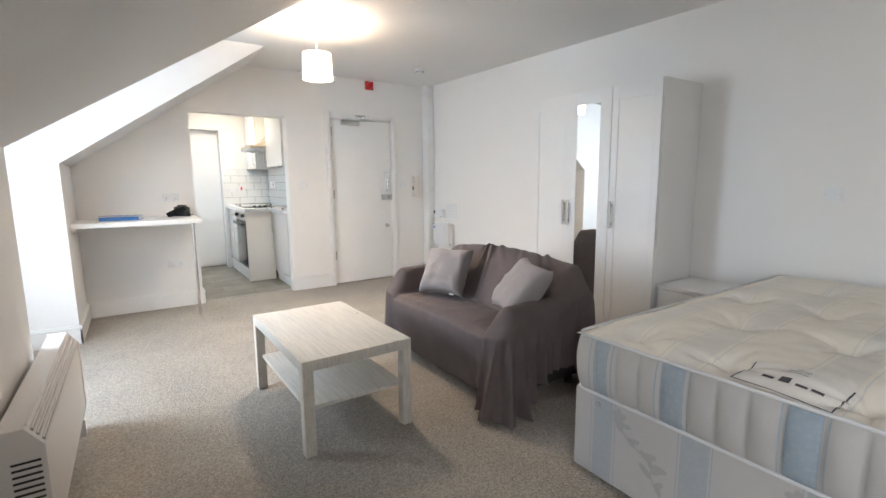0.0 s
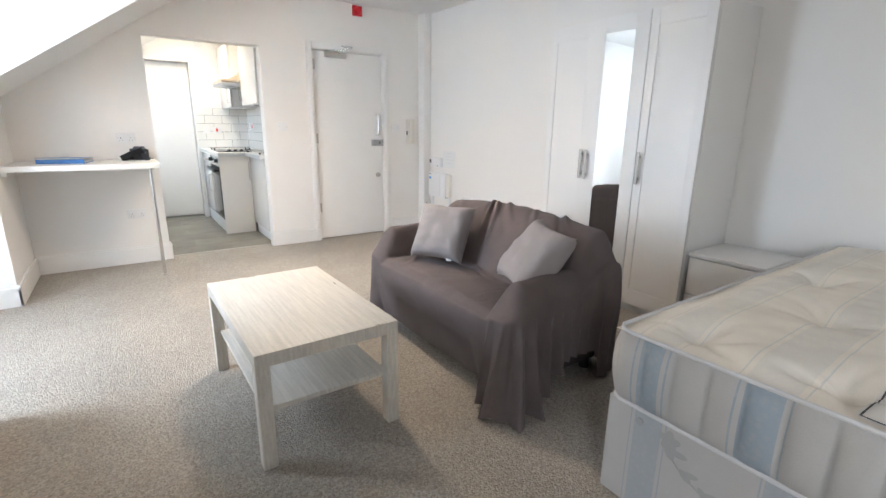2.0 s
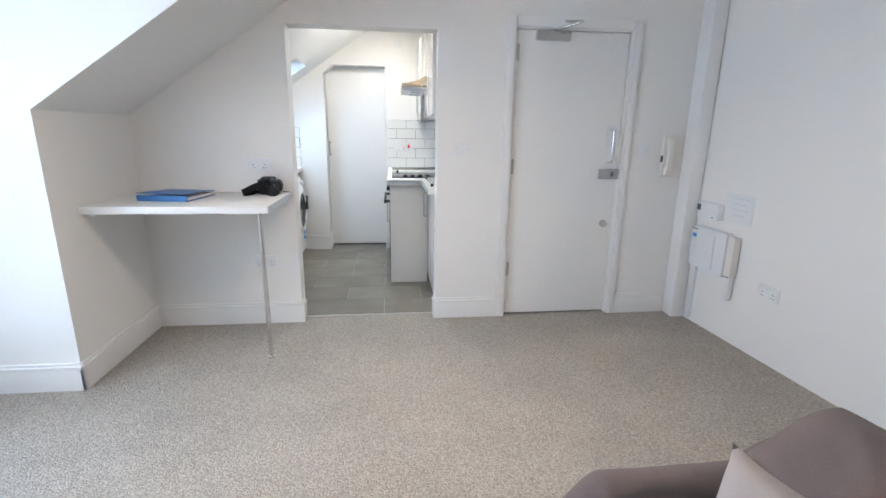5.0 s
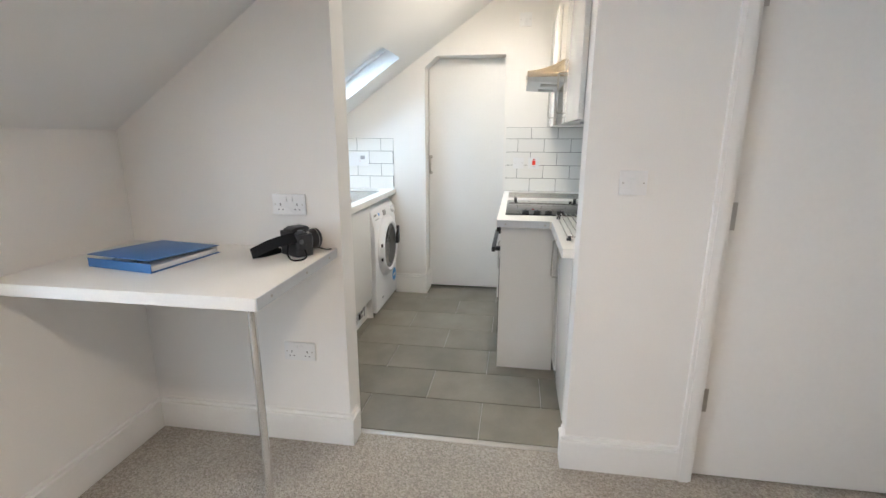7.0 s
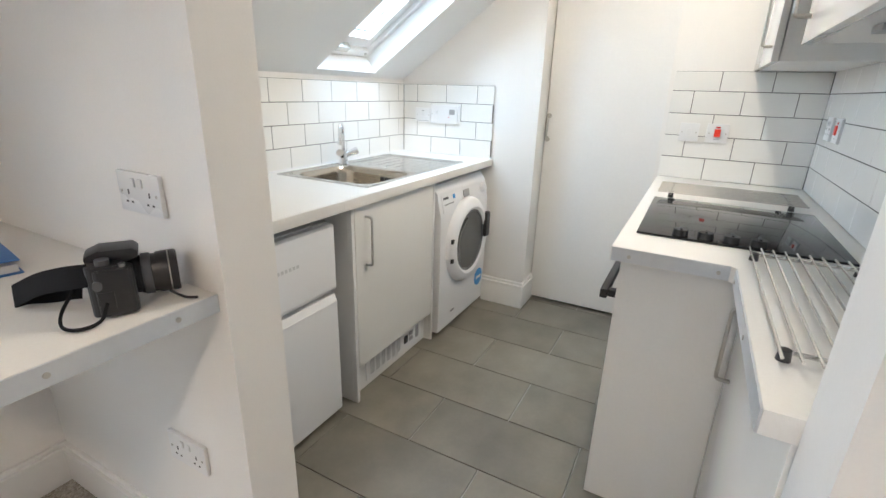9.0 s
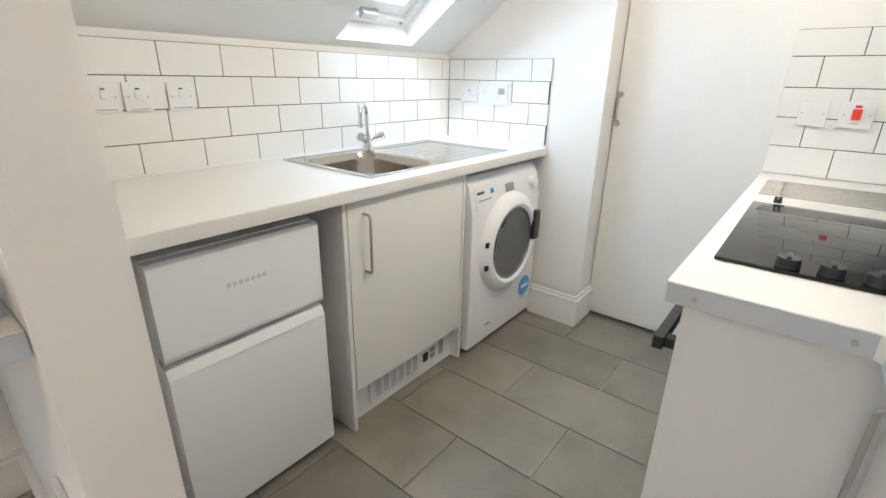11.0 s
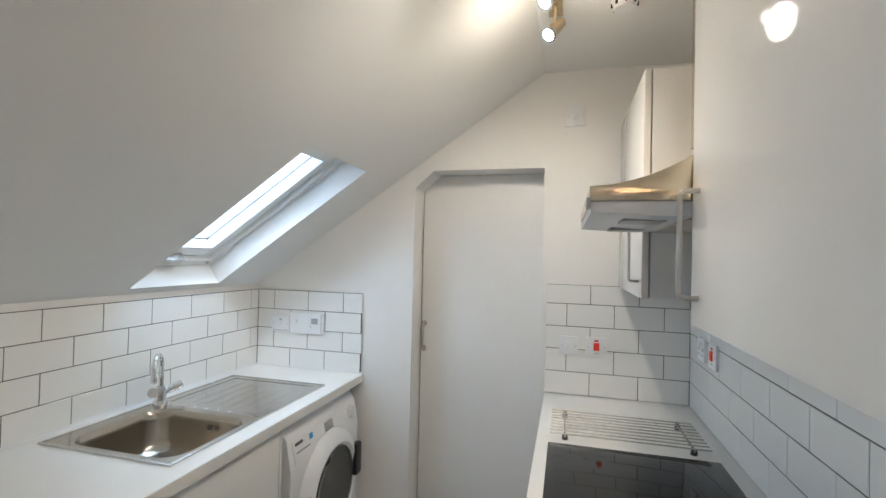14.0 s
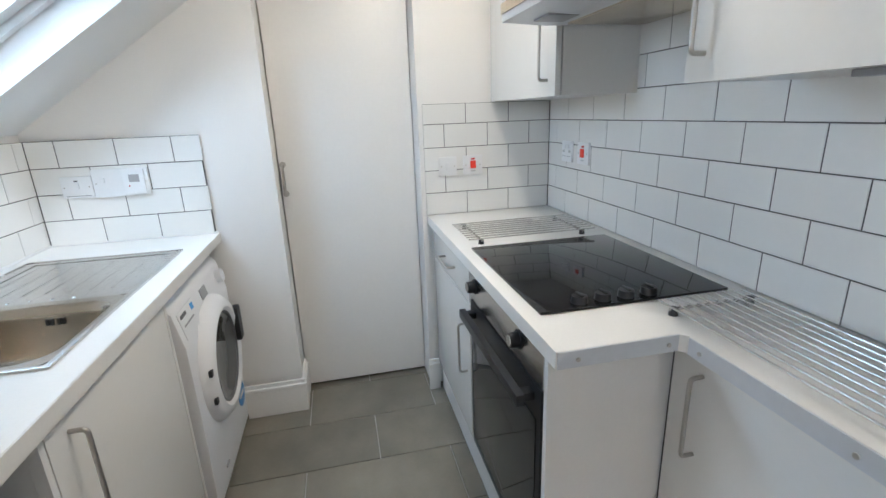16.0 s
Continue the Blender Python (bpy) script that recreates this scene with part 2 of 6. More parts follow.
def wood_white_material():
    m = material("worn_white_wood_foil", (0.68, 0.65, 0.59), 0.5, vary=0.09, bump=0.05)
    n, l = m.node_tree.nodes, m.node_tree.links
    b = n["Principled BSDF"]
    old = b.inputs["Base Color"].links[0].from_socket
    co, mp, st = n.new("ShaderNodeTexCoord"), n.new("ShaderNodeMapping"), n.new("ShaderNodeTexNoise")
    mp.inputs["Scale"].default_value = (60, 3.0, 8)
    l.new(co.outputs["Object"], mp.inputs["Vector"])
    l.new(mp.outputs[0], st.inputs["Vector"])
    st.inputs["Scale"].default_value, st.inputs["Detail"].default_value = 1.6, 6
    c = n.new("ShaderNodeMapRange")
    c.inputs["From Min"].default_value, c.inputs["From Max"].default_value = 0.35, 0.65
    c.inputs["To Min"].default_value, c.inputs["To Max"].default_value = 0.88, 1.05
    l.new(st.outputs[0], c.inputs["Value"])
    sc = n.new("ShaderNodeVectorMath")
    sc.operation = "SCALE"
    l.new(old, sc.inputs[0])
    l.new(c.outputs[0], sc.inputs["Scale"])
    l.new(sc.outputs[0], b.inputs["Base Color"])
    return m


M_CARPET = carpet_material()
M_FTILE = piece_material("slate_grey_floor_tile", (0.2, 0.183, 0.148), 0.4, 0.13, 3.5, (1.2, 6, 1), 0.12)
M_WTILE = piece_material("glazed_wall_tile_piece", (0.82, 0.81, 0.78), 0.12, 0.006, 2.0, (1, 1, 1), 0.0)
M_LACK = wood_white_material()

# ---- mesh helpers ----


def boxes(*sizes, bevel=0.0, seg=2):
    """A bmesh of boxes (x0, x1, y0, y1, z0, z1), with their edges rounded."""
    bm = bmesh.new()
    for x0, x1, y0, y1, z0, z1 in sizes:
        m = Matrix.LocRotScale(((x0 + x1) / 2, (y0 + y1) / 2, (z0 + z1) / 2), None, (x1 - x0, y1 - y0, z1 - z0))
        bmesh.ops.create_cube(bm, size=1, matrix=m)
    if bevel:
        bmesh.ops.bevel(bm, geom=bm.edges[:], offset=bevel, segments=seg, affect="EDGES", profile=0.7)
    return bm


def rod(p0, p1, r0, r1=None, seg=16, bm=None):
    bm = bm or bmesh.new()
    p0, p1 = Vector(p0), Vector(p1)
    d = p1 - p0
    m = Matrix.Translation((p0 + p1) / 2) @ d.to_track_quat("Z", "Y").to_matrix().to_4x4()
    bmesh.ops.create_cone(bm, cap_ends=True, segments=seg, radius1=r0, radius2=r0 if r1 is None else r1, depth=d.length, matrix=m)
    return bm


def tube(points, r, seg=10, bm=None, closed=False):
    """A round bar along a bent line."""
    bm = bm or bmesh.new()
    pts = [Vector(p) for p in points]
    rings, up = [], Vector((0.13, 0.21, 0.97))
    for i, p in enumerate(pts):
        a = pts[i - 1] if i or closed else p
        b = pts[(i + 1) % len(pts)] if i < len(pts) - 1 or closed else p
        d = (b - a).normalized()
        u = d.cross(up)
        u = (u if u.length > 0.05 else d.cross(Vector((1, 0, 0)))).normalized()
        v = d.cross(u)
        rings.append([bm.verts.new(p + r * (math.cos(k * math.tau / seg) * u + math.sin(k * math.tau / seg) * v)) for k in range(seg)])
    last = len(rings) if closed else len(rings) - 1
    for i in range(last):
        a, b = rings[i], rings[(i + 1) % len(rings)]
        for k in range(seg):
            bm.faces.new((a[k], a[(k + 1) % seg], b[(k + 1) % seg], b[k]))
    if not closed:
        bm.faces.new(rings[0][::-1])
        bm.faces.new(rings[-1])
    bmesh.ops.recalc_face_normals(bm, faces=bm.faces[:])
    return bm


def arc(a, corner, b, r, n=5):
    """Points that round a corner between two straight runs."""
    a, c, b = Vector(a), Vector(corner), Vector(b)
    p, q = c + (a - c).normalized() * r, c + (b - c).normalized() * r
    return [(p * (1 - t) + c * t) * (1 - t) + (c * (1 - t) + q * t) * t for t in [i / n for i in range(n + 1)]]


def prism(points, axis, a, b, bevel=0.0):
    """A flat outline carried along an axis from a to b. Outline: (y, z) for x, (x, z) for y, (x, y) for z."""
    bm = bmesh.new()
    put = {"x": lambda p, t: (t, p[0], p[1]), "y": lambda p, t: (p[0], t, p[1]), "z": lambda p, t: (p[0], p[1], t)}[axis]
    lo, hi = ([bm.verts.new(put(p, t)) for p in points] for t in (a, b))
    bm.faces.new(lo)
    bm.faces.new(hi[::-1])
    for i in range(len(points)):
        j = (i + 1) % len(points)
        bm.faces.new((lo[i], hi[i], hi[j], lo[j]))
    bmesh.ops.recalc_face_normals(bm, faces=bm.faces[:])
    if bevel:
        bmesh.ops.bevel(bm, geom=bm.edges[:], offset=bevel, segments=2, affect="EDGES", profile=0.7)
    return bm


def merged(*bms):
    out = bmesh.new()
    for bm in bms:
        me = bpy.data.meshes.new("tmp")
        bm.to_mesh(me)
        bm.free()
        out.from_mesh(me)
        bpy.data.meshes.remove(me)
    return out


def mesh_of(name, bm, mat, smooth=True):
    me = bpy.data.meshes.new(name)
    bm.to_mesh(me)
    bm.free()
    for m in mat if isinstance(mat, (list, tuple)) else [mat]:
        me.materials.append(m)
    if smooth:
        me.shade_smooth()
        me.set_sharp_from_angle(angle=radians(38))
    return me


def part(name, bm, mat, parent, label="", smooth=True):
    ob = new(name, mesh_of(name, bm, mat, smooth))
    ob.parent = parent
    at = Matrix.Identity(4)
    up = parent
    while up:
        at = at @ up.matrix_basis if up.parent is None else at
        up = up.parent
    ob.matrix_parent_inverse = at.inverted() if parent.parent is None else Matrix.Identity(4)
    return tagged(ob, label) if label else ob


def thing(name, at, label, category, group="", kind=""):
    ob = new(name)
    ob.empty_display_size = 0.1
    ob.matrix_basis = Matrix.Translation(at)
    return tagged(ob, label, category, group, kind)


def solid(name, bm, mat, label, category, group="", kind="", smooth=True):
    return tagged(new(name, mesh_of(name, bm, mat, smooth)), label, category, group, kind)


def structure(name, bm, mat, label, smooth=True):
    return solid(name, bm, mat, label, name.rstrip("_0123456789").split("_")[0], kind="structure", smooth=smooth)


def smooth01(a, b, v):
    t = min(1, max(0, (v - a) / (b - a)))
    return t * t * (3 - 2 * t)


def catmull(points, n=6):
    """A smooth line through the points given."""
    p = [Vector(q) for q in points]
    p = [p[0] * 2 - p[1], *p, p[-1] * 2 - p[-2]]
    out = []
    for a, b, c, d in zip(p, p[1:], p[2:], p[3:]):
        for k in range(n):
            t = k / n
            out.append(0.5 * (2 * b + (c - a) * t + (2 * a - 5 * b + 4 * c - d) * t * t + (3 * b - a - 3 * c + d) * t ** 3))
    return out + [p[-2]]


# ---- the shell ----
KNEE, EAVE, RISE, CEIL = 0.18, 1.377, 0.688, 2.42
TILT_A = math.atan(RISE)
RIDGE = KNEE + (CEIL - EAVE) / RISE
RIGHT, NORTH, KITCH, FAR, KRIGHT, SOUTH = 3.985, 5.585, 5.715, 7.706, 2.353, -1.6
REAR, ROUT = -0.05, -0.6
D0, D1, DOUT = 3.0, 4.785, -1.5
OP0, OP1, OPH = 1.128, 2.061, 1.924
DR0, DR1, DRH = 2.562, 3.342, 1.958
SLOPE = Matrix.Translation((KNEE, 0, EAVE)) @ Matrix.Rotation(-TILT_A, 4, "Y")


def slope_boxes(*sizes):
    """Boxes in the roof slope's own directions: up the slope, along it, and outwards."""
    bm = boxes(*sizes)
    bm.transform(SLOPE)
    return bm


SK = (0.006, 0.93, 6.887, 7.362)


def slope_prism(outline, a, b):
    bm = prism(outline, "z", a, b)
    bm.transform(SLOPE)
    return bm


structure("floor_carpet", boxes((DOUT - 0.1, 4.5, SOUTH - 0.1, 5.675, -0.1, 0)), M_CARPET, "flecked beige grey loop pile carpet across the living room")
kfloor = structure("floor_kitchen", boxes((0.0, 2.6, 5.679, 8.1, -0.1, -0.006)), material("pale_floor_grout", (0.46, 0.45, 0.42), 0.9, grain=300, vary=0.1), "pale grout bed under grey kitchen floor tiles")
structure("threshold", boxes((OP0 + 0.004, OP1 - 0.004, 5.664, 5.686, -0.01, 0.004), bevel=0.002), M_NICKEL, "thin metal strip between carpet and tiles")

LEN = (RIDGE - KNEE) / math.cos(TILT_A)
structure("wall_left", boxes((KNEE - 0.25, KNEE, REAR, D0, 0, EAVE), (KNEE - 0.25, KNEE, D1 + 0.02, NORTH, 0, EAVE)), M_WALL, "white painted low wall under the roof slope")
structure("ceiling_slope", merged(
    slope_prism([(-0.3, REAR), (LEN + 0.1, REAR), (LEN + 0.1, D0 + 0.5), (0, D0), (-0.3, D0)], 0, 0.25),
    slope_boxes((-0.3, LEN + 0.1, D1 + 0.02, SK[2], 0, 0.25),
                (-0.3, SK[0], SK[2], SK[3], 0, 0.25), (SK[1], LEN + 0.1, SK[2], SK[3], 0, 0.25), (-0.3, LEN + 0.1, SK[3], 8.2, 0, 0.25))),
    M_CEIL, "white painted sloping attic ceiling")
structure("ceiling_flat", boxes((RIDGE - 0.02, 4.5, SOUTH, 8.2, CEIL, CEIL + 0.2), (DOUT - 0.1, RIDGE - 0.02, D0, D1, CEIL, CEIL + 0.2), (ROUT - 0.1, RIDGE - 0.02, SOUTH, REAR, CEIL, CEIL + 0.2)), M_CEIL, "white painted flat ceiling")
cheek = [(DOUT - 0.1, 0), (KNEE, 0), (KNEE, EAVE), (RIDGE, CEIL), (DOUT - 0.1, CEIL)]
structure("wall_cheek_far", prism(cheek, "y", D1, D1 + 0.02), M_WALL, "white dormer side wall beside the alcove")
structure("wall_cheek_near", merged(prism([(DOUT - 0.1, 0), (KNEE - 0.25, 0), (KNEE - 0.25, CEIL), (DOUT - 0.1, CEIL)], "y", D0 - 0.1, D0),
                                    prism([(KNEE - 0.25, EAVE), (KNEE, EAVE + 0.3), (RIDGE - 0.3, CEIL), (KNEE - 0.25, CEIL)], "y", D0 - 0.1, D0 - 0.001)),
          M_WALL, "white dormer side wall")
W0, W1, WZ0, WZ1 = 3.25, 4.55, 0.85, 2.15
structure("wall_dormer", boxes((DOUT - 0.1, DOUT, D0, W0, 0, CEIL), (DOUT - 0.1, DOUT, W1, D1, 0, CEIL), (DOUT - 0.1, DOUT, W0, W1, 0, WZ0), (DOUT - 0.1, DOUT, W0, W1, WZ1, CEIL)),
          M_WALL, "white dormer front wall round the window")
structure("wall_north", boxes((KNEE - 0.3, OP0, NORTH, KITCH, 0, CEIL), (OP0, OP1, NORTH, KITCH, OPH, CEIL), (OP1, DR0, NORTH, KITCH, 0, CEIL),
                              (DR0, DR1, NORTH, KITCH, DRH, CEIL), (DR1, RIGHT + 0.16, NORTH, KITCH, 0, CEIL)), M_WALL, "white painted wall with kitchen opening and entrance door")
structure("wall_right", prism([(4.24, SOUTH), (3.895, NORTH), (4.5, NORTH), (4.5, SOUTH)], "z", 0, CEIL), M_WALL, "white painted long wall behind bed and wardrobe")
# Assumed dormer behind the start, added as an opening for the rear fill.
structure("wall_cheek_rear", prism([(ROUT - 0.1, 0), (KNEE - 0.25, 0), (KNEE - 0.25, EAVE - 0.1), (RIDGE, CEIL), (ROUT - 0.1, CEIL)], "y", REAR, REAR + 0.05), M_WALL, "white side wall of an assumed rear dormer")
structure("wall_dormer_rear", boxes((ROUT - 0.1, ROUT, SOUTH, -1.4, 0, CEIL), (ROUT - 0.1, ROUT, -0.15, REAR, 0, CEIL), (ROUT - 0.1, ROUT, -1.4, -0.15, 0, 0.85), (ROUT - 0.1, ROUT, -1.4, -0.15, 2.15, CEIL)), M_WALL, "white front wall of an assumed rear dormer")
structure("wall_south", boxes((ROUT - 0.1, 4.5, SOUTH - 0.16, SOUTH, 0, CEIL)), M_WALL, "white painted end wall")
R0, R1, RH = 1.062, 1.706, 1.967
structure("wall_kitchen_far", merged(boxes((0.0, R0, FAR, 7.88, 0, CEIL), (R1, KRIGHT + 0.15, FAR, 7.88, 0, CEIL), (R0, R1, FAR, 7.88, RH, CEIL)),
                                     prism([(R0, 1.88), (R0 + 0.098, RH), (R0, RH)], "y", FAR, 7.88)), M_WALL, "white kitchen end wall with a door recess")
wall_kl = structure("wall_kitchen_left", boxes((KNEE - 0.25, 0.153, KITCH, FAR, 0, 1.355)), M_WALL, "white low kitchen wall behind the sink")
wall_kr = structure("wall_kitchen_right", boxes((KRIGHT, KRIGHT + 0.15, KITCH, FAR, 0, CEIL)), M_WALL, "white kitchen wall behind the hob")
structure("wall_hall", boxes((2.51, 3.5, 5.75, 5.8, -0.1, CEIL)), M_WALL, "plain wall beyond the entrance door")

structure("wall_cupboard", boxes((0.9, 1.9, 7.93, 7.98, -0.1, CEIL)), M_WALL, "plain wall behind the recess door")


def skirting(name, runs, tall=1.0):
    """Torus skirting boards: (x0, y0, x1, y1, nx, ny), the wall line and the side that it faces."""
    t = thing(name, (runs[0][0], runs[0][1], 0), "white moulded skirting board along the wall", "baseboard", kind="structure")
    for x0, y0, x1, y1, nx, ny in runs:
        bms = []
        for d, z0, z1 in ((0.018, 0, 0.118), (0.022, 0.118, 0.134), (0.012, 0.134, 0.15)):
            a, b = sorted((x0, x0 + nx * d)) if nx else sorted((x0, x1))
            c, e = sorted((y0, y0 + ny * d)) if ny else sorted((y0, y1))
            bms.append(boxes((a, b, c, e, z0 * tall, z1 * tall), bevel=0.004, seg=2))
        part("board", merged(*bms), M_GLOSS, t)
    return t


skirting("baseboard_alcove", [(KNEE, D1 - 0.018, KNEE, NORTH, 1, 0), (DOUT, D1, KNEE + 0.018, D1, 0, -1), (KNEE + 0.018, NORTH, OP0 + 0.018, NORTH, 0, -1), (OP0, NORTH - 0.018, OP0, 5.66, 1, 0)])
skirting("baseboard_north", [(OP1 - 0.018, NORTH, DR0 - 0.06, NORTH, 0, -1), (DR1 + 0.06, NORTH, 3.79, NORTH, 0, -1), (OP1, NORTH - 0.018, OP1, 5.66, -1, 0)])
sk = skirting("baseboard_right", [(0, -2.07, 0, 0, -1, 0)])
sk.matrix_basis = Matrix.Translation((3.9, 5.46, 0)) @ Matrix.Rotation(math.atan2(4.24 - 3.895, NORTH - SOUTH), 4, "Z")
skirting("baseboard_left", [(KNEE, SOUTH, KNEE, D0, 1, 0)])
skirting("baseboard_kitchen", [(0.8, FAR - 0.045, R0 + 0.016, FAR - 0.045, 0, -1), (R0, FAR - 0.06, R0, 7.86, 1, 0), (R1 - 0.016, FAR - 0.045, R1 + 0.04, FAR - 0.045, 0, -1)], 1.13)
structure("trim_pipe_boxing", boxes((3.8, 3.893, 5.46, NORTH - 0.002, 0, CEIL - 0.002), bevel=0.004), M_GLOSS, "white boxed-in pipe in the room corner")

# ---- doors and windows ----


def entrance_door():
    d = thing("door_1", (2.87, NORTH, 0), "closed white painted flush entrance door with a steel closer", "door", kind="structure")
    part("leaf", boxes((DR0 + 0.008, DR1 - 0.008, NORTH + 0.022, NORTH + 0.066, 0.012, DRH - 0.012), bevel=0.002), M_GLOSS, d)
    part("frame", boxes((DR0 - 0.01, DR0 + 0.005, NORTH + 0.004, KITCH, 0, DRH), (DR1 - 0.005, DR1 + 0.01, NORTH + 0.004, KITCH, 0, DRH), (DR0 - 0.01, DR1 + 0.01, NORTH + 0.004, KITCH, DRH - 0.009, DRH + 0.01)), M_GLOSS, d)
    for a, b in ((DR0 - 0.062, DR0 - 0.002), (DR1 + 0.002, DR1 + 0.062)):
        part("architrave", boxes((a, b, NORTH - 0.018, NORTH - 0.001, 0, DRH + 0.062), (a + 0.012, b - 0.012, NORTH - 0.024, NORTH - 0.018, 0, DRH + 0.05), bevel=0.004), M_GLOSS, d)
    part("architrave", boxes((DR0 - 0.001, DR1 + 0.001, NORTH - 0.018, NORTH - 0.001, DRH + 0.002, DRH + 0.062), bevel=0.004), M_GLOSS, d)
    f = NORTH + 0.022
    part("door_closer", boxes((2.693, 2.915, f - 0.045, f, 1.882, 1.94), bevel=0.006), M_STEEL, d, "satin steel overhead door closer")
    part("closer_arm", tube([(2.8, f - 0.035, 1.944), (2.92, f - 0.16, 1.965), (2.95, f - 0.13, 1.98), (2.87, f - 0.03, 1.998)], 0.008), M_STEEL, d)
    part("pull_handle", tube([(3.265, f, 1.335), *arc((3.265, f, 1.335), (3.265, f - 0.05, 1.335), (3.265, f - 0.05, 1.11), 0.02), *arc((3.265, f - 0.05, 1.335), (3.265, f - 0.05, 1.115), (3.265, f, 1.115), 0.02), (3.265, f, 1.115)], 0.009), M_CHROME, d, "chrome pull handle")
    part("handle_plate", boxes((3.235, 3.295, f - 0.003, f, 1.08, 1.36), bevel=0.001), M_WHITEPL, d)
    part("lock_case", boxes((3.2, 3.332, f - 0.035, f, 1.0, 1.068), bevel=0.005), M_GREYPL, d, "grey metal rim lock case")
    part("lock_snib", boxes((3.275, 3.29, f - 0.047, f - 0.035, 1.02, 1.05), bevel=0.003), M_DARKGREY, d)
    part("lock_cylinder", rod((3.27, f, 0.678), (3.27, f - 0.028, 0.678), 0.027, 0.022), M_NICKEL, d, "round satin metal thumb turn")
    for z in (0.3, 1.03, 1.76):
        part("hinge", merged(rod((DR0 + 0.004, f - 0.006, z), (DR0 + 0.004, f - 0.006, z + 0.1), 0.006, seg=10), boxes((DR0 + 0.004, DR0 + 0.03, f - 0.002, f, z, z + 0.1))), M_NICKEL, d)


def cupboard_door():
    d = thing("door_2", (1.38, 7.86, 0), "closed white painted flush door in the kitchen recess", "door", kind="structure")
    part("leaf", boxes((R0 + 0.006, R1 - 0.004, 7.852, 7.876, 0.018, RH - 0.002), bevel=0.002), M_GLOSS, d)
    part("pull_handle", tube([(1.085, 7.852, 1.17), *arc((1.085, 7.852, 1.17), (1.085, 7.815, 1.165), (1.085, 7.815, 1.05), 0.018), *arc((1.085, 7.815, 1.17), (1.085, 7.815, 1.055), (1.085, 7.852, 1.05), 0.018), (1.085, 7.852, 1.05)], 0.007), M_NICKEL, d, "satin nickel bow handle")
    for z in (1.04, 1.175):
        part("handle_rose", rod((1.085, 7.852, z), (1.085, 7.844, z), 0.014), M_NICKEL, d)


def dormer_window():
    w = thing("window_1", (DOUT, 4.0, WZ0), "white dormer window with net curtain and bright daylight", "window", kind="structure")
    x0, x1 = DOUT - 0.09, DOUT - 0.03
    part("window_frame", boxes((x0, x1, W0, W0 + 0.06, WZ0, WZ1), (x0, x1, W1 - 0.06, W1, WZ0, WZ1), (x0, x1, W0 + 0.06, W1 - 0.06, WZ0, WZ0 + 0.06), (x0, x1, W0 + 0.06, W1 - 0.06, WZ1 - 0.06, WZ1), (x0, x1, 3.97, 4.03, WZ0 + 0.06, WZ1 - 0.06), bevel=0.004), M_GLOSS, w)
    for a, b in ((W0 + 0.06, 3.97), (4.03, W1 - 0.06)):
        p = part("pane", boxes((x0 + 0.02, x0 + 0.03, a, b, WZ0 + 0.06, WZ1 - 0.06)), M_WINGLOW, w)
    part("window_sill", boxes((DOUT - 0.03, DOUT + 0.09, W0 - 0.05, W1 + 0.05, WZ0 - 0.035, WZ0 - 0.002), bevel=0.006), M_GLOSS, w)


def roof_window():
    w = thing("window_2", (0.5, 7.144, 1.7), "white framed roof window in the sloping kitchen ceiling", "window", kind="structure")
    a, b, y0, y1 = SK

    def sb(*s, bevel=0.004):
        bm = boxes(*s, bevel=bevel)
        bm.transform(SLOPE)
        return bm
    part("window_frame", sb((a, b, y0, y0 + 0.03, 0.1, 0.25), (a, b, y1 - 0.03, y1, 0.1, 0.25), (a, a + 0.05, y0 + 0.03, y1 - 0.03, 0.1, 0.25), (b - 0.05, b, y0 + 0.03, y1 - 0.03, 0.1, 0.25)), M_GLOSS, w)
    part("sash", sb((a + 0.055, b - 0.055, y0 + 0.034, y0 + 0.085, 0.12, 0.19), (a + 0.055, b - 0.055, y1 - 0.085, y1 - 0.034, 0.12, 0.19), (a + 0.055, a + 0.12, y0 + 0.085, y1 - 0.085, 0.12, 0.19), (b - 0.12, b - 0.055, y0 + 0.085, y1 - 0.085, 0.12, 0.19)), M_GLOSS, w)
    part("gasket", sb((a + 0.118, b - 0.118, y0 + 0.084, y0 + 0.088, 0.17, 0.178), (a + 0.118, b - 0.118, y1 - 0.088, y1 - 0.084, 0.17, 0.178), (a + 0.118, a + 0.125, y0 + 0.092, y1 - 0.088, 0.17, 0.178), (b - 0.125, b - 0.118, y0 + 0.092, y1 - 0.088, 0.17, 0.178), bevel=0.001), M_GREYPL, w, "dark rubber glazing gasket")
    p = part("pane", sb((a + 0.12, b - 0.12, y0 + 0.086, y1 - 0.086, 0.178, 0.184), bevel=0), M_GLASS, w)
    p.visible_shadow = False
    part("latch", sb((a + 0.04, a + 0.075, 7.04, 7.14, 0.085, 0.12)), M_NICKEL, w, "small metal latch on the lower rail")
    for y in (y0 + 0.045, y1 - 0.045):
        bm = rod((a + 0.03, y, 0.095), (a + 0.03, y, 0.105), 0.008)
        bm.transform(SLOPE)
        part("screw_cap", bm, M_NICKEL, w)


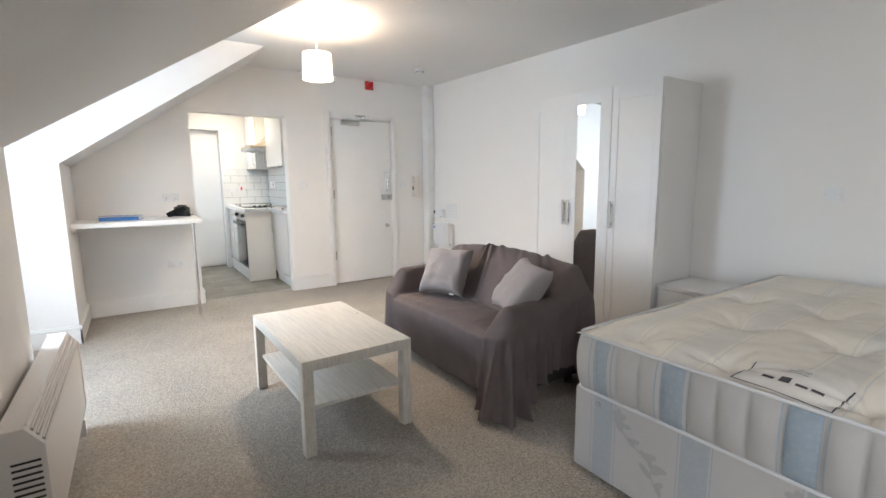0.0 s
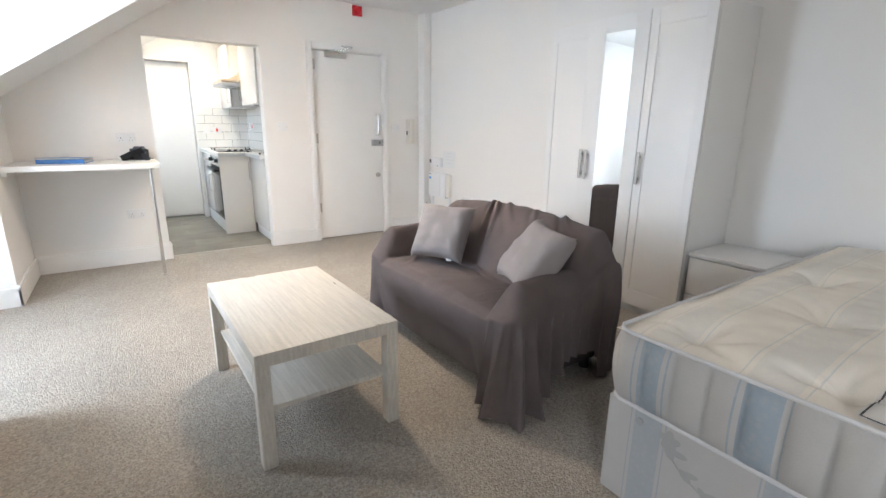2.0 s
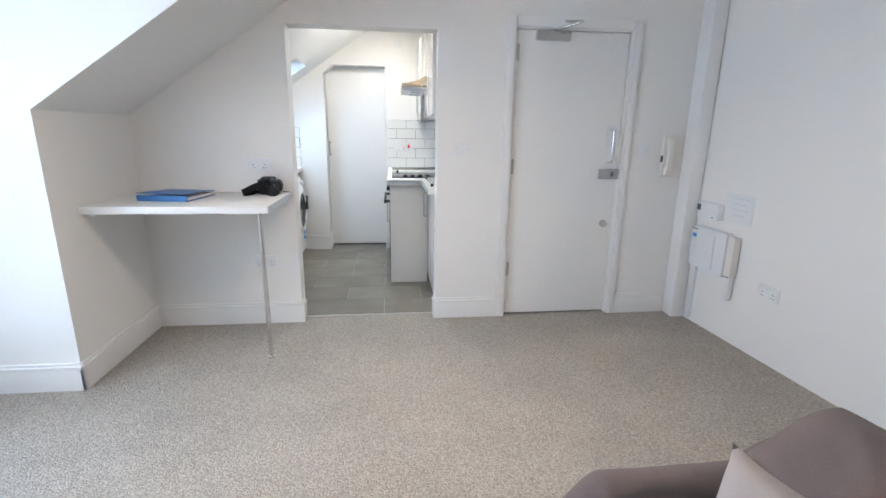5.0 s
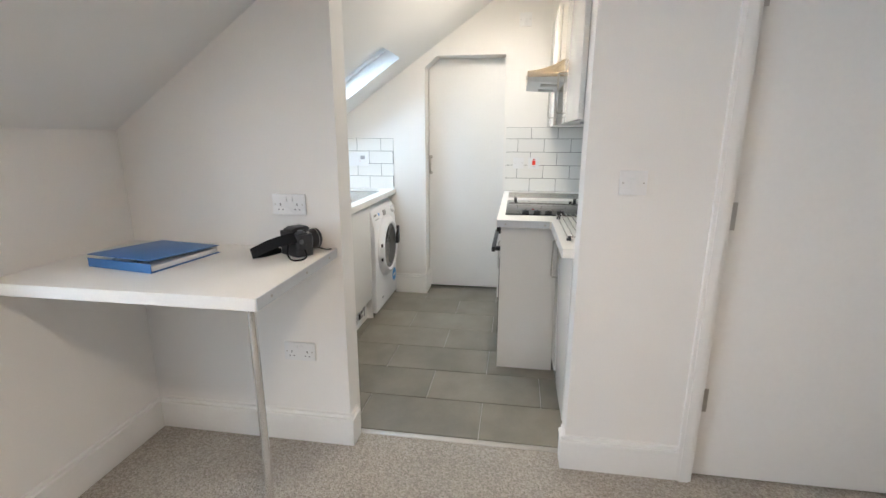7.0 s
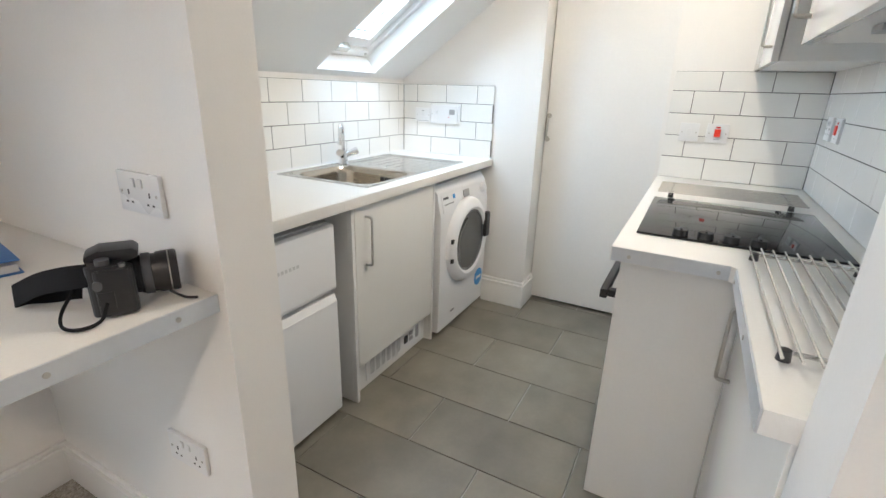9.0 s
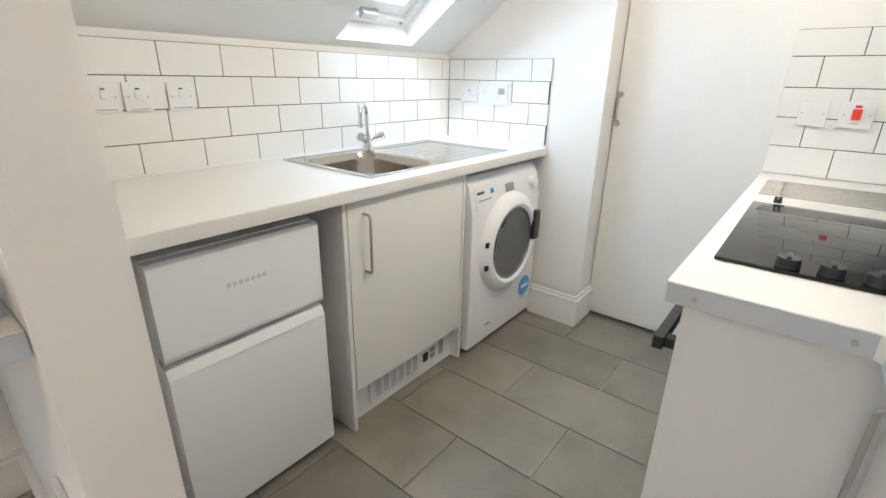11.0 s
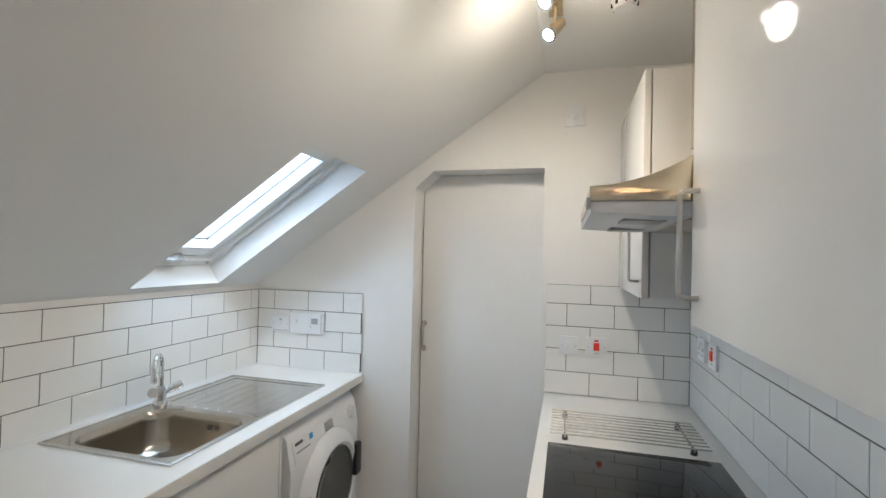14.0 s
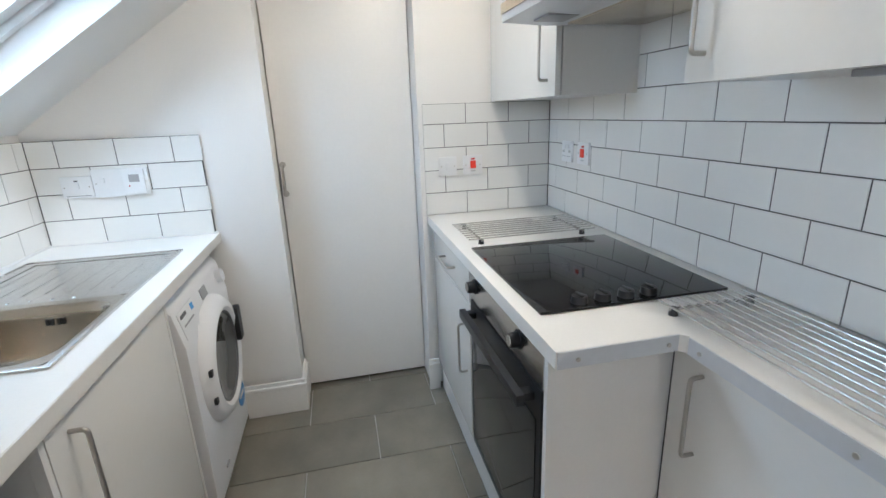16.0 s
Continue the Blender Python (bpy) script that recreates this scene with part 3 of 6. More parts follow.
entrance_door()
cupboard_door()
dormer_window()
roof_window()
cn = boxes((DOUT + 0.02, DOUT + 0.024, W0 - 0.1, W1 + 0.1, 0.95, 2.25))
bmesh.ops.subdivide_edges(cn, edges=cn.edges[:], cuts=24, use_grid_fill=True)
for v in cn.verts:
    v.co.x += 0.012 * math.sin(v.co.y * 70)
net = material("net_curtain", (0.85, 0.88, 0.9), 0.9, vary=0.03, grain=400, bump=0.2)
net.node_tree.nodes["Principled BSDF"].inputs["Transmission Weight"].default_value = 0.6
nc = solid("net_curtain", cn, net, "sheer white net curtain over the dormer window", "curtain")
nc.visible_shadow = False

# ---- small wall fittings ----


def plate(x0, x1, z0, z1, y, name, label, kind, parent=None):
    """A moulded accessory on a wall that faces -y."""
    t = thing(name, ((x0 + x1) / 2, y, z0), label, "switch" if "switch" in name else "socket")
    part("faceplate", boxes((x0, x1, y - 0.011, y - 0.001, z0, z1), bevel=0.003), M_WHITEPL, t)
    cx, cz, h = (x0 + x1) / 2, (z0 + z1) / 2, z1 - z0
    for sx in (x0 + 0.012, x1 - 0.012):
        part("screw", rod((sx, y - 0.0105, cz), (sx, y - 0.0125, cz), 0.003, seg=8), M_NICKEL, t)
    if kind == "socket":
        for k in (0.25, 0.75):
            px = x0 + k * (x1 - x0)
            part("pin_hole", boxes((px - 0.002, px + 0.002, y - 0.0116, y - 0.0106, cz - 0.005, cz + 0.005), (px - 0.012, px - 0.006, y - 0.0116, y - 0.0106, cz - 0.022, cz - 0.018), (px + 0.006, px + 0.012, y - 0.0116, y - 0.0106, cz - 0.022, cz - 0.018)), M_BLACK, t)
            part("rocker", boxes((cx + (k - 0.5) * 0.05 - 0.006, cx + (k - 0.5) * 0.05 + 0.006, y - 0.015, y - 0.011, cz + 0.012, cz + 0.03), bevel=0.002), M_WHITEPL, t)
    elif kind == "switch":
        part("rocker", boxes((cx - 0.011, cx + 0.011, y - 0.016, y - 0.011, cz - 0.018, cz + 0.018), bevel=0.003), M_WHITEPL, t)
    elif kind == "cooker":
        part("rocker", boxes((cx - 0.013, cx + 0.013, y - 0.017, y - 0.011, cz - 0.016, cz + 0.02), bevel=0.003), M_ROCKER, t, "red cooker switch rocker")
        part("indicator", boxes((cx - 0.009, cx + 0.009, y - 0.0125, y - 0.011, cz + 0.024, cz + 0.032), bevel=0.001), M_RED, t)
        part("printed_bar", boxes((cx - 0.012, cx + 0.012, y - 0.0115, y - 0.0107, cz - 0.03, cz - 0.027)), M_GREYPL, t)
    elif kind == "fused":
        part("rocker", boxes((cx - 0.009, cx + 0.009, y - 0.016, y - 0.011, cz - 0.006, cz + 0.018), bevel=0.003), M_WHITEPL, t)
        part("indicator", boxes((cx - 0.006, cx + 0.006, y - 0.0125, y - 0.011, cz + 0.022, cz + 0.027)), M_DARKGREY, t)
        part("printed_bar", boxes((x0 + 0.012, x1 - 0.012, y - 0.0115, y - 0.0107, z0 + 0.006, z0 + 0.009)), M_GREYPL, t)
    elif kind == "thermostat":
        part("rocker", boxes((x0 + 0.03, x0 + 0.045, y - 0.016, y - 0.011, cz + 0.0, cz + 0.022), bevel=0.003), M_WHITEPL, t)
        part("controller", boxes((x1 - 0.09, x1 - 0.012, y - 0.02, y - 0.011, z0 + 0.006, z1 - 0.006), bevel=0.003), M_WHITEPL, t)
        part("display", boxes((x1 - 0.068, x1 - 0.03, y - 0.0215, y - 0.02, cz, cz + 0.03), bevel=0.001), M_GREYPL, t, "grey display")
        part("light", rod((x1 - 0.07, y - 0.02, cz - 0.015), (x1 - 0.07, y - 0.0215, cz - 0.015), 0.003, seg=8), M_RED, t)
    return t


def onto(t, m):
    """Turns a fitting that was built on a -y wall on to another wall."""
    t.matrix_basis = m @ t.matrix_basis
    return t


plate(0.849, 0.989, 1.045, 1.128, NORTH, "socket", "white double plug socket above the shelf", "socket")
plate(0.845, 0.985, 0.4, 0.483, NORTH, "socket", "white double plug socket below the shelf", "socket")
plate(2.18, 2.274, 1.152, 1.238, NORTH, "light_switch", "white light switch beside the kitchen opening", "switch")
plate(3.455, 3.54, 1.15, 1.235, NORTH, "light_switch", "white light switch beside the entrance door", "switch")
FT = FAR - 0.012
plate(0.261, 0.372, 1.106, 1.19, FT, "fused_switch", "white fused switch on the tiled wall", "fused")
plate(0.374, 0.577, 1.102, 1.213, FT, "thermostat_switch", "white heating control with small grey display", "thermostat")
plate(1.79, 1.875, 1.096, 1.182, FT, "light_switch", "white single switch on the tiled wall", "switch")
plate(1.907, 2.0, 1.096, 1.184, FT, "cooker_switch", "white cooker switch with red rocker", "cooker")
plate(1.797, 1.89, 2.158, 2.254, FAR, "wall_socket", "blank white socket plate above the recess", "switch")
LW, RW = 0.164, KRIGHT - 0.012
for y0, y1 in ((5.965, 6.049), (6.06, 6.14), (6.188, 6.272)):
    t = plate(-(y1 - y0) / 2, (y1 - y0) / 2, 1.118, 1.205, 0, "fused_switch", "white fused switch with printed label on tiles", "fused")
    onto(t, Matrix.Translation((LW, (y0 + y1) / 2, 0)) @ Matrix.Rotation(radians(90), 4, "Z"))
for yc, kind, name in ((7.35, "cooker", "cooker_switch"), (7.49, "socket", "socket")):
    t = plate(-0.045, 0.045, 1.15, 1.24, 0, name, "white cooker switch with red rocker on tiles" if kind == "cooker" else "white plug socket on tiles", kind)
    onto(t, Matrix.Translation((RW, yc, 0)) @ Matrix.Rotation(radians(-90), 4, "Z"))
for yc, zc, w, nm in ((1.36, 1.126, 0.09, "light_switch"), (4.79, 0.42, 0.146, "socket")):
    t = plate(-w / 2, w / 2, zc - 0.043, zc + 0.043, 0, nm, "white light switch by the bed" if w < 0.1 else "white double plug socket low on the wall", "switch" if w < 0.1 else "socket")
    onto(t, Matrix.Translation((3.895 + (NORTH - yc) * 0.048, yc, 0)) @ Matrix.Rotation(radians(-87.25), 4, "Z"))


def intercom():
    t = thing("intercom_phone", (3.685, NORTH, 0.98), "white door entry phone on the wall", "intercom")
    part("base", boxes((3.635, 3.735, NORTH - 0.025, NORTH - 0.001, 1.02, 1.3), bevel=0.008), M_CREAM, t)
    part("handset", merged(boxes((3.66, 3.705, NORTH - 0.055, NORTH - 0.035, 1.06, 1.27), bevel=0.008), boxes((3.655, 3.71, NORTH - 0.05, NORTH - 0.025, 1.235, 1.29), (3.655, 3.71, NORTH - 0.05, NORTH - 0.025, 1.03, 1.085), bevel=0.008)), M_CREAM, t)
    part("hook_switch", boxes((3.63, 3.638, NORTH - 0.03, NORTH - 0.012, 1.12, 1.165), bevel=0.002), M_BLACK, t)


intercom()


def meter_box():
    x = 3.912
    t = thing("meter_box", (x, 5.16, 0.2), "white electricity meter box with labels on the wall", "meter box")
    part("case", boxes((x - 0.055, x - 0.001, 5.1, 5.435, 0.42, 0.7), bevel=0.006), M_WHITEPL, t)
    part("cover", boxes((x - 0.063, x - 0.055, 5.2, 5.43, 0.44, 0.69), bevel=0.003), M_WHITEPL, t)
    part("fuse_carrier", boxes((x - 0.045, x - 0.001, 5.04, 5.098, 0.43, 0.69), bevel=0.006), M_CREAM, t, "cream fuse carrier beside the case")
    part("label", boxes((x - 0.0645, x - 0.063, 5.37, 5.425, 0.6, 0.69)), M_PAPER, t)
    part("printed_label", boxes((x - 0.0655, x - 0.0645, 5.375, 5.415, 0.625, 0.65)), M_STICK, t, "small blue label")
    part("printed_bar", boxes((x - 0.0655, x - 0.0645, 5.372, 5.424, 0.68, 0.685)), M_BLACK, t)
    part("slot", boxes((x - 0.047, x - 0.045, 5.042, 5.096, 0.43, 0.435)), M_BLACK, t)
    part("conduit", boxes((x - 0.03, x - 0.001, 5.05, 5.085, 0.28, 0.43), bevel=0.004), M_WHITEPL, t)
    part("conduit", boxes((x - 0.03, x - 0.001, 5.39, 5.42, 0.02, 0.42), bevel=0.004), M_WHITEPL, t)
    t = thing("isolator_switch", (x, 5.32, 0.76), "small white isolator with a dark window", "switch")
    part("case", boxes((x - 0.05, x - 0.001, 5.23, 5.435, 0.765, 0.87), bevel=0.005), M_WHITEPL, t)
    part("window", boxes((x - 0.052, x - 0.05, 5.395, 5.43, 0.81, 0.85)), M_DARKGREY, t)
    part("pin", boxes((x - 0.052, x - 0.05, 5.26, 5.275, 0.775, 0.782)), M_DARKGREY, t)
    t = solid("notice_paper", boxes((x + 0.002, x + 0.005, 5.0, 5.225, 0.765, 0.95)), M_PAPER, "white paper notice taped to the wall", "notice")
    pivot = Matrix.Translation((x, 5.11, 0))
    t.matrix_basis = Matrix.Translation((0.001, 0, 0)) @ pivot @ Matrix.Rotation(math.atan(0.048), 4, "Z") @ pivot.inverted()
    for i in range(4):
        part("printed_line", boxes((x + 0.0005, x + 0.002, 5.03 + 0.02 * (i % 2), 5.2, 0.92 - 0.035 * i, 0.928 - 0.035 * i)), M_PRINT, t)


meter_box()


def fire_sounder():
    t = thing("fire_alarm", (3.06, NORTH, 2.31), "red fire alarm sounder high on the wall", "alarm")
    part("base", boxes((3.01, 3.11, NORTH - 0.03, NORTH - 0.001, 2.305, 2.4), bevel=0.006), M_RED, t)
    part("dome", rod((3.06, NORTH - 0.03, 2.352), (3.06, NORTH - 0.06, 2.352), 0.042, 0.03), M_RED, t)


fire_sounder()


def smoke_alarm(x, y):
    t = thing("smoke_alarm", (x, y, CEIL), "round white smoke alarm on the ceiling", "alarm")
    part("base", rod((x, y, CEIL - 0.001), (x, y, CEIL - 0.016), 0.052, seg=28), M_WHITEPL, t)
    part("head", rod((x, y, CEIL - 0.016), (x, y, CEIL - 0.045), 0.045, 0.034, seg=28), M_WHITEPL, t)
    for k in range(8):
        a = k * math.tau / 8
        part("vent", boxes((x + 0.04 * math.cos(a) - 0.004, x + 0.04 * math.cos(a) + 0.004, y + 0.04 * math.sin(a) - 0.004, y + 0.04 * math.sin(a) + 0.004, CEIL - 0.036, CEIL - 0.024)), M_BLACK, t)


smoke_alarm(1.985, 7.1)
smoke_alarm(3.3, 4.8)


def pendant():
    x, y = 1.865, 3.93
    t = thing("pendant_lamp", (x, y, CEIL), "lit cream drum pendant lamp on a white flex", "lamp")
    part("ceiling_rose", rod((x, y, CEIL - 0.001), (x, y, CEIL - 0.03), 0.045, 0.035, seg=24), M_WHITEPL, t)
    part("flex", rod((x, y, CEIL - 0.03), (x, y, 2.2), 0.004, seg=8), M_WHITEPL, t)
    part("lamp_holder", rod((x, y, 2.215), (x, y, 2.15), 0.012, 0.02), M_WHITEPL, t)
    bm = bmesh.new()
    n = 40
    rings = []
    for r, z in ((0.112, 2.0), (0.105, 2.188), (0.1035, 2.188), (0.1105, 2.0)):
        rings.append([bm.verts.new((x + r * math.cos(k * math.tau / n), y + r * math.sin(k * math.tau / n), z)) for k in range(n)])
    for i in range(4):
        for k in range(n):
            bm.faces.new((rings[i][k], rings[i][(k + 1) % n], rings[(i + 1) % 4][(k + 1) % n], rings[(i + 1) % 4][k]))
    bmesh.ops.recalc_face_normals(bm, faces=bm.faces[:])
    s = part("shade", bm, M_SHADE, t, "glowing cream fabric drum shade")
    bm = bmesh.new()
    for k in range(3):
        a = k * math.tau / 3
        rod((x + 0.018 * math.cos(a), y + 0.018 * math.sin(a), 2.17), (x + 0.103 * math.cos(a), y + 0.103 * math.sin(a), 2.18), 0.002, seg=6, bm=bm)
    part("spider", bm, M_WHITEPL, t)
    bm = bmesh.new()
    bmesh.ops.create_uvsphere(bm, u_segments=16, v_segments=10, radius=0.028, matrix=Matrix.Translation((x, y, 2.115)))
    part("bulb", bm, M_BULB, t)


pendant()


def spot_bar():
    """Ceiling bar with three adjustable halogen heads."""
    t = thing("spotlight_bar", (1.76, 6.9, CEIL), "brass ceiling spotlight bar with lit halogen heads", "lamp")
    part("bar", boxes((1.735, 1.785, 6.55, 7.15, CEIL - 0.022, CEIL - 0.001), bevel=0.006), M_BRASS, t)
    for i, (y, dx, dy) in enumerate(((6.62, -0.55, -0.2), (6.85, -0.5, -0.45), (7.06, -0.4, -0.5))):
        top, d = Vector((1.76, y, CEIL - 0.022)), Vector((dx, dy, -0.62)).normalized()
        j = top + Vector((0, 0, -0.085))
        part("stem", rod(top, j, 0.006, seg=10), M_BRASS, t)
        head = part("head", merged(rod(j - d * 0.045, j + d * 0.03, 0.017, 0.023, seg=20), rod(j - d * 0.06, j - d * 0.045, 0.008, 0.016, seg=16)), M_BRASS, t)
        part("rim", rod(j + d * 0.03, j + d * 0.045, 0.023, 0.029, seg=20), M_CHROME, head)
        part("bulb", rod(j + d * 0.045, j + d * 0.05, 0.021, 0.014, seg=20), M_BULB, head)
        p = j + d * 0.075
        aim = ((-0.3, -0.3, -1), (-0.2, 0.1, -1), (-0.1, 0.4, -1))[i]
        lamp("spot_lamp", "SPOT", (14, 12, 8)[i], (1.0, 0.86, 0.67), look(p, p + Vector(aim)), spot=150, radius=0.045)
    # Added fill without a fitting, lifts the ceiling round the spots.
    lamp("ceiling_fill", "POINT", 3, (1.0, 0.84, 0.62), pose(1.72, 6.9, 2.2), radius=0.05)


spot_bar()

# ---- kitchen, sink side ----


def bow_handle(name, p, along, out, length, parent, r=0.005, label="satin steel bar handle"):
    a, o = Vector(along), Vector(out)
    p = Vector(p)
    s, e = p, p + a * length
    pts = [s, *arc(s, s + o * 0.032, s + o * 0.032 + a * length, 0.012), *arc(s + o * 0.032, e + o * 0.032, e, 0.012), e]
    return part(name, tube(pts, r), M_NICKEL, parent, label)


WT, WB = 0.912, 0.872


def sink_worktop():
    x0, x1, y0, y1 = 0.155, 0.8, KITCH + 0.002, FAR - 0.002
    hx0, hx1, hy0, hy1 = 0.27, 0.712, 6.582, 6.96
    t = thing("sink_worktop", (0.48, 6.7, WB), "pale laminate kitchen worktop with inset steel sink", "worktop")
    part("top", merged(boxes((x0, hx0, y0, y1, WB, WT), (hx0, hx1, y0, hy0, WB, WT), (hx0, hx1, hy1, y1, WB, WT)), boxes((hx1, x1, y0, y1, WB, WT))), M_TOP, t)
    part("front_edge", boxes((x1, x1 + 0.0025, y0, y1, WB + 0.001, WT - 0.001), bevel=0.001), M_TOP, t)


sink_worktop()
solid("upstand_seal", boxes((0.155, 0.167, KITCH + 0.004, FAR - 0.012, WT, WT + 0.009), (0.167, 0.8, FAR - 0.012, FAR - 0.001, WT, WT + 0.009), bevel=0.002), M_WHITEPL, "white sealant bead where worktop meets tiles", "sealant")


def rounded(x0, x1, y0, y1, r, n=5):
    pts = []
    for cx, cy, a0 in ((x1 - r, y1 - r, 0), (x0 + r, y1 - r, 90), (x0 + r, y0 + r, 180), (x1 - r, y0 + r, 270)):
        for i in range(n + 1):
            a = radians(a0 + 90 * i / n)
            pts.append((cx + r * math.cos(a), cy + r * math.sin(a)))
    return pts


def sink():
    t = thing("sink", (0.460, 6.978, WT), "stainless steel inset sink with ribbed drainer", "sink")
    bm = bmesh.new()

    def ring(pts, z):
        return [bm.verts.new((x, y, z)) for x, y in pts]

    def bridge(a, b):
        for k in range(len(a)):
            bm.faces.new((a[k], a[(k + 1) % len(a)], b[(k + 1) % len(a)], b[k]))
    z = WT
    o1, o2 = ring(rounded(0.215, 0.728, 6.56, 7.445, 0.03), z + 0.001), ring(rounded(0.221, 0.722, 6.566, 7.439, 0.03), z + 0.006)
    bowl = []
    for inset, corner, depth in ((0, 0.075, -0.004), (0.006, 0.075, 0.004), (0.009, 0.078, 0.03), (0.016, 0.085, 0.11), (0.026, 0.085, 0.135), (0.05, 0.075, 0.148), (0.1, 0.05, 0.152)):
        bowl.append(ring(rounded(0.278 + inset, 0.705 - inset, 6.59 + inset, 6.95 - inset, corner, n=8), z - depth))
    bridge(o1, o2)
    mid0 = ring(rounded(0.226, 0.715, 6.572, 6.978, 0.03, n=8), z + 0.005)
    bridge(mid0, bowl[0])
    for a, b in zip(bowl, bowl[1:]):
        bridge(a, b)
    bm.faces.new(bowl[-1])
    bmesh.ops.recalc_face_normals(bm, faces=bm.faces[:])
    part("bowl", bm, M_SINK, t)
    rim = boxes((0.221, 0.722, 6.978, 7.02, z + 0.0015, z + 0.005), (0.221, 0.262, 7.02, 7.405, z + 0.0015, z + 0.005), (0.682, 0.722, 7.02, 7.405, z + 0.0015, z + 0.005), (0.221, 0.722, 7.405, 7.441, z + 0.0015, z + 0.005), bevel=0.0015)
    part("rim", merged(rim, boxes((0.215, 0.728, 6.56, 6.572, z, z + 0.0065), (0.215, 0.226, 6.572, 6.978, z, z + 0.0065), (0.715, 0.728, 6.572, 7.445, z, z + 0.0065), (0.215, 0.728, 7.437, 7.446, z, z + 0.0065), (0.215, 0.223, 6.978, 7.44, z, z + 0.0065), bevel=0.002)), M_STEEL, t)
    part("drainer", boxes((0.262, 0.682, 7.02, 7.405, z + 0.0005, z + 0.0025)), M_STEEL, t)
    for k in range(7):
        x = 0.292 + 0.058 * k
        part("drainer_rib", rod((x, 7.06, z + 0.0014), (x, 7.37, z + 0.0006), 0.003, seg=8), M_STEEL, t)
    for k in range(5):
        x = 0.35 + 0.055 * k
        part("stud", rod((x, 6.998, z + 0.005), (x, 6.998, z + 0.0075), 0.008, 0.004, seg=12), M_STEEL, t)
    for dx in (0, 0.011, 0.028, 0.039):
        part("overflow_slot", boxes((0.52 + dx, 0.526 + dx, 6.9355, 6.941, z - 0.05, z - 0.032)), M_BLACK, t)
    part("plug_hole", rod((0.470, 6.778, z - 0.1495), (0.470, 6.778, z - 0.147), 0.035, seg=24), M_CHROME, t)
    tap = thing("mixer_tap", (0.235, 6.948, WT), "chrome swan neck mixer tap with two levers", "tap")
    tx, ty = 0.25, 6.984
    part("base", rod((tx, ty, z + 0.004), (tx, ty, z + 0.02), 0.027, 0.024, seg=20), M_CHROME, tap)
    part("body", rod((tx, ty, z + 0.02), (tx, ty, z + 0.075), 0.021, 0.017, seg=20), M_CHROME, tap)
    sx, sy = 0.05, -0.082
    neck = [(tx, ty, z + 0.07), (tx, ty, z + 0.15)] + [(tx + sx * (0.5 - 0.5 * math.cos(a)), ty + sy * (0.5 - 0.5 * math.cos(a)), z + 0.158 + 0.048 * math.sin(a)) for a in [i * math.pi / 12 for i in range(13)]] + [(tx + sx, ty + sy, z + 0.125)]
    part("spout", tube(neck, 0.0098, seg=14), M_CHROME, tap)
    part("aerator", rod((tx + sx, ty + sy, z + 0.13), (tx + sx, ty + sy, z + 0.112), 0.0125, seg=16), M_CHROME, tap)
    for s in (-1, 1):
        part("handle", merged(rod((tx, ty + s * 0.012, z + 0.045), (tx + 0.02, ty + s * 0.045, z + 0.06), 0.013, 0.015), rod((tx + 0.02, ty + s * 0.045, z + 0.06), (tx + 0.035, ty + s * 0.07, z + 0.07), 0.017, 0.019)), M_CHROME, tap)


sink()


def base_cabinet():
    t = thing("sink_cabinet", (0.5, 6.73, 0), "white base cabinet with a plain cream door", "cabinet")
    part("body", boxes((0.18, 0.76, 6.385, 6.403, 0, WB - 0.002), (0.18, 0.76, 7.015, 7.031, 0, WB - 0.002), (0.18, 0.76, 6.403, 7.015, 0.15, 0.168), (0.18, 0.2, 6.403, 7.015, 0.168, WB - 0.01)), M_CARC, t)
    part("edge_panel", boxes((0.76, 0.782, 6.385, 6.401, 0, WB - 0.003), bevel=0.001), M_CARC, t)
    part("edge_panel", boxes((0.76, 0.782, 7.016, 7.031, 0, WB - 0.003), bevel=0.001), M_CARC, t)
    d = part("door", boxes((0.762, 0.782, 6.405, 7.012, 0.165, WB - 0.006), bevel=0.002), M_KDOOR, t)
    bow_handle("handle", (0.782, 6.47, 0.62), (0, 0, 1), (1, 0, 0), 0.2, d)
    part("plinth", boxes((0.72, 0.736, 6.403, 7.015, 0, 0.15)), M_CARC, t)
    h = thing("plinth_heater", (0.7, 6.75, 0.03), "white plinth fan heater grille under the cabinet", "heater")
    part("grille_plate", boxes((0.736, 0.742, 6.5, 6.98, 0.03, 0.135), bevel=0.002), M_WHITEPL, h)
    for i in range(6):
        y = 6.53 + 0.043 * i
        for k in range(7):
            part("slot", boxes((0.742, 0.7435, y, y + 0.03, 0.05 + 0.011 * k, 0.055 + 0.011 * k)), M_GREYPL, h)
    part("switch", boxes((0.742, 0.748, 6.81, 6.84, 0.065, 0.105), bevel=0.002), M_BLACK, h)
    part("dial", boxes((0.742, 0.746, 6.86, 6.89, 0.06, 0.08), (0.742, 0.746, 6.86, 6.89, 0.09, 0.11), bevel=0.001), M_GREYPL, h)
    part("slot", boxes((0.742, 0.7435, 6.92, 6.95, 0.05, 0.12)), M_GREYPL, h)


base_cabinet()


M_BADGE = material("silver_badge", (0.6, 0.6, 0.61), 0.4, vary=0.05, bump=0)


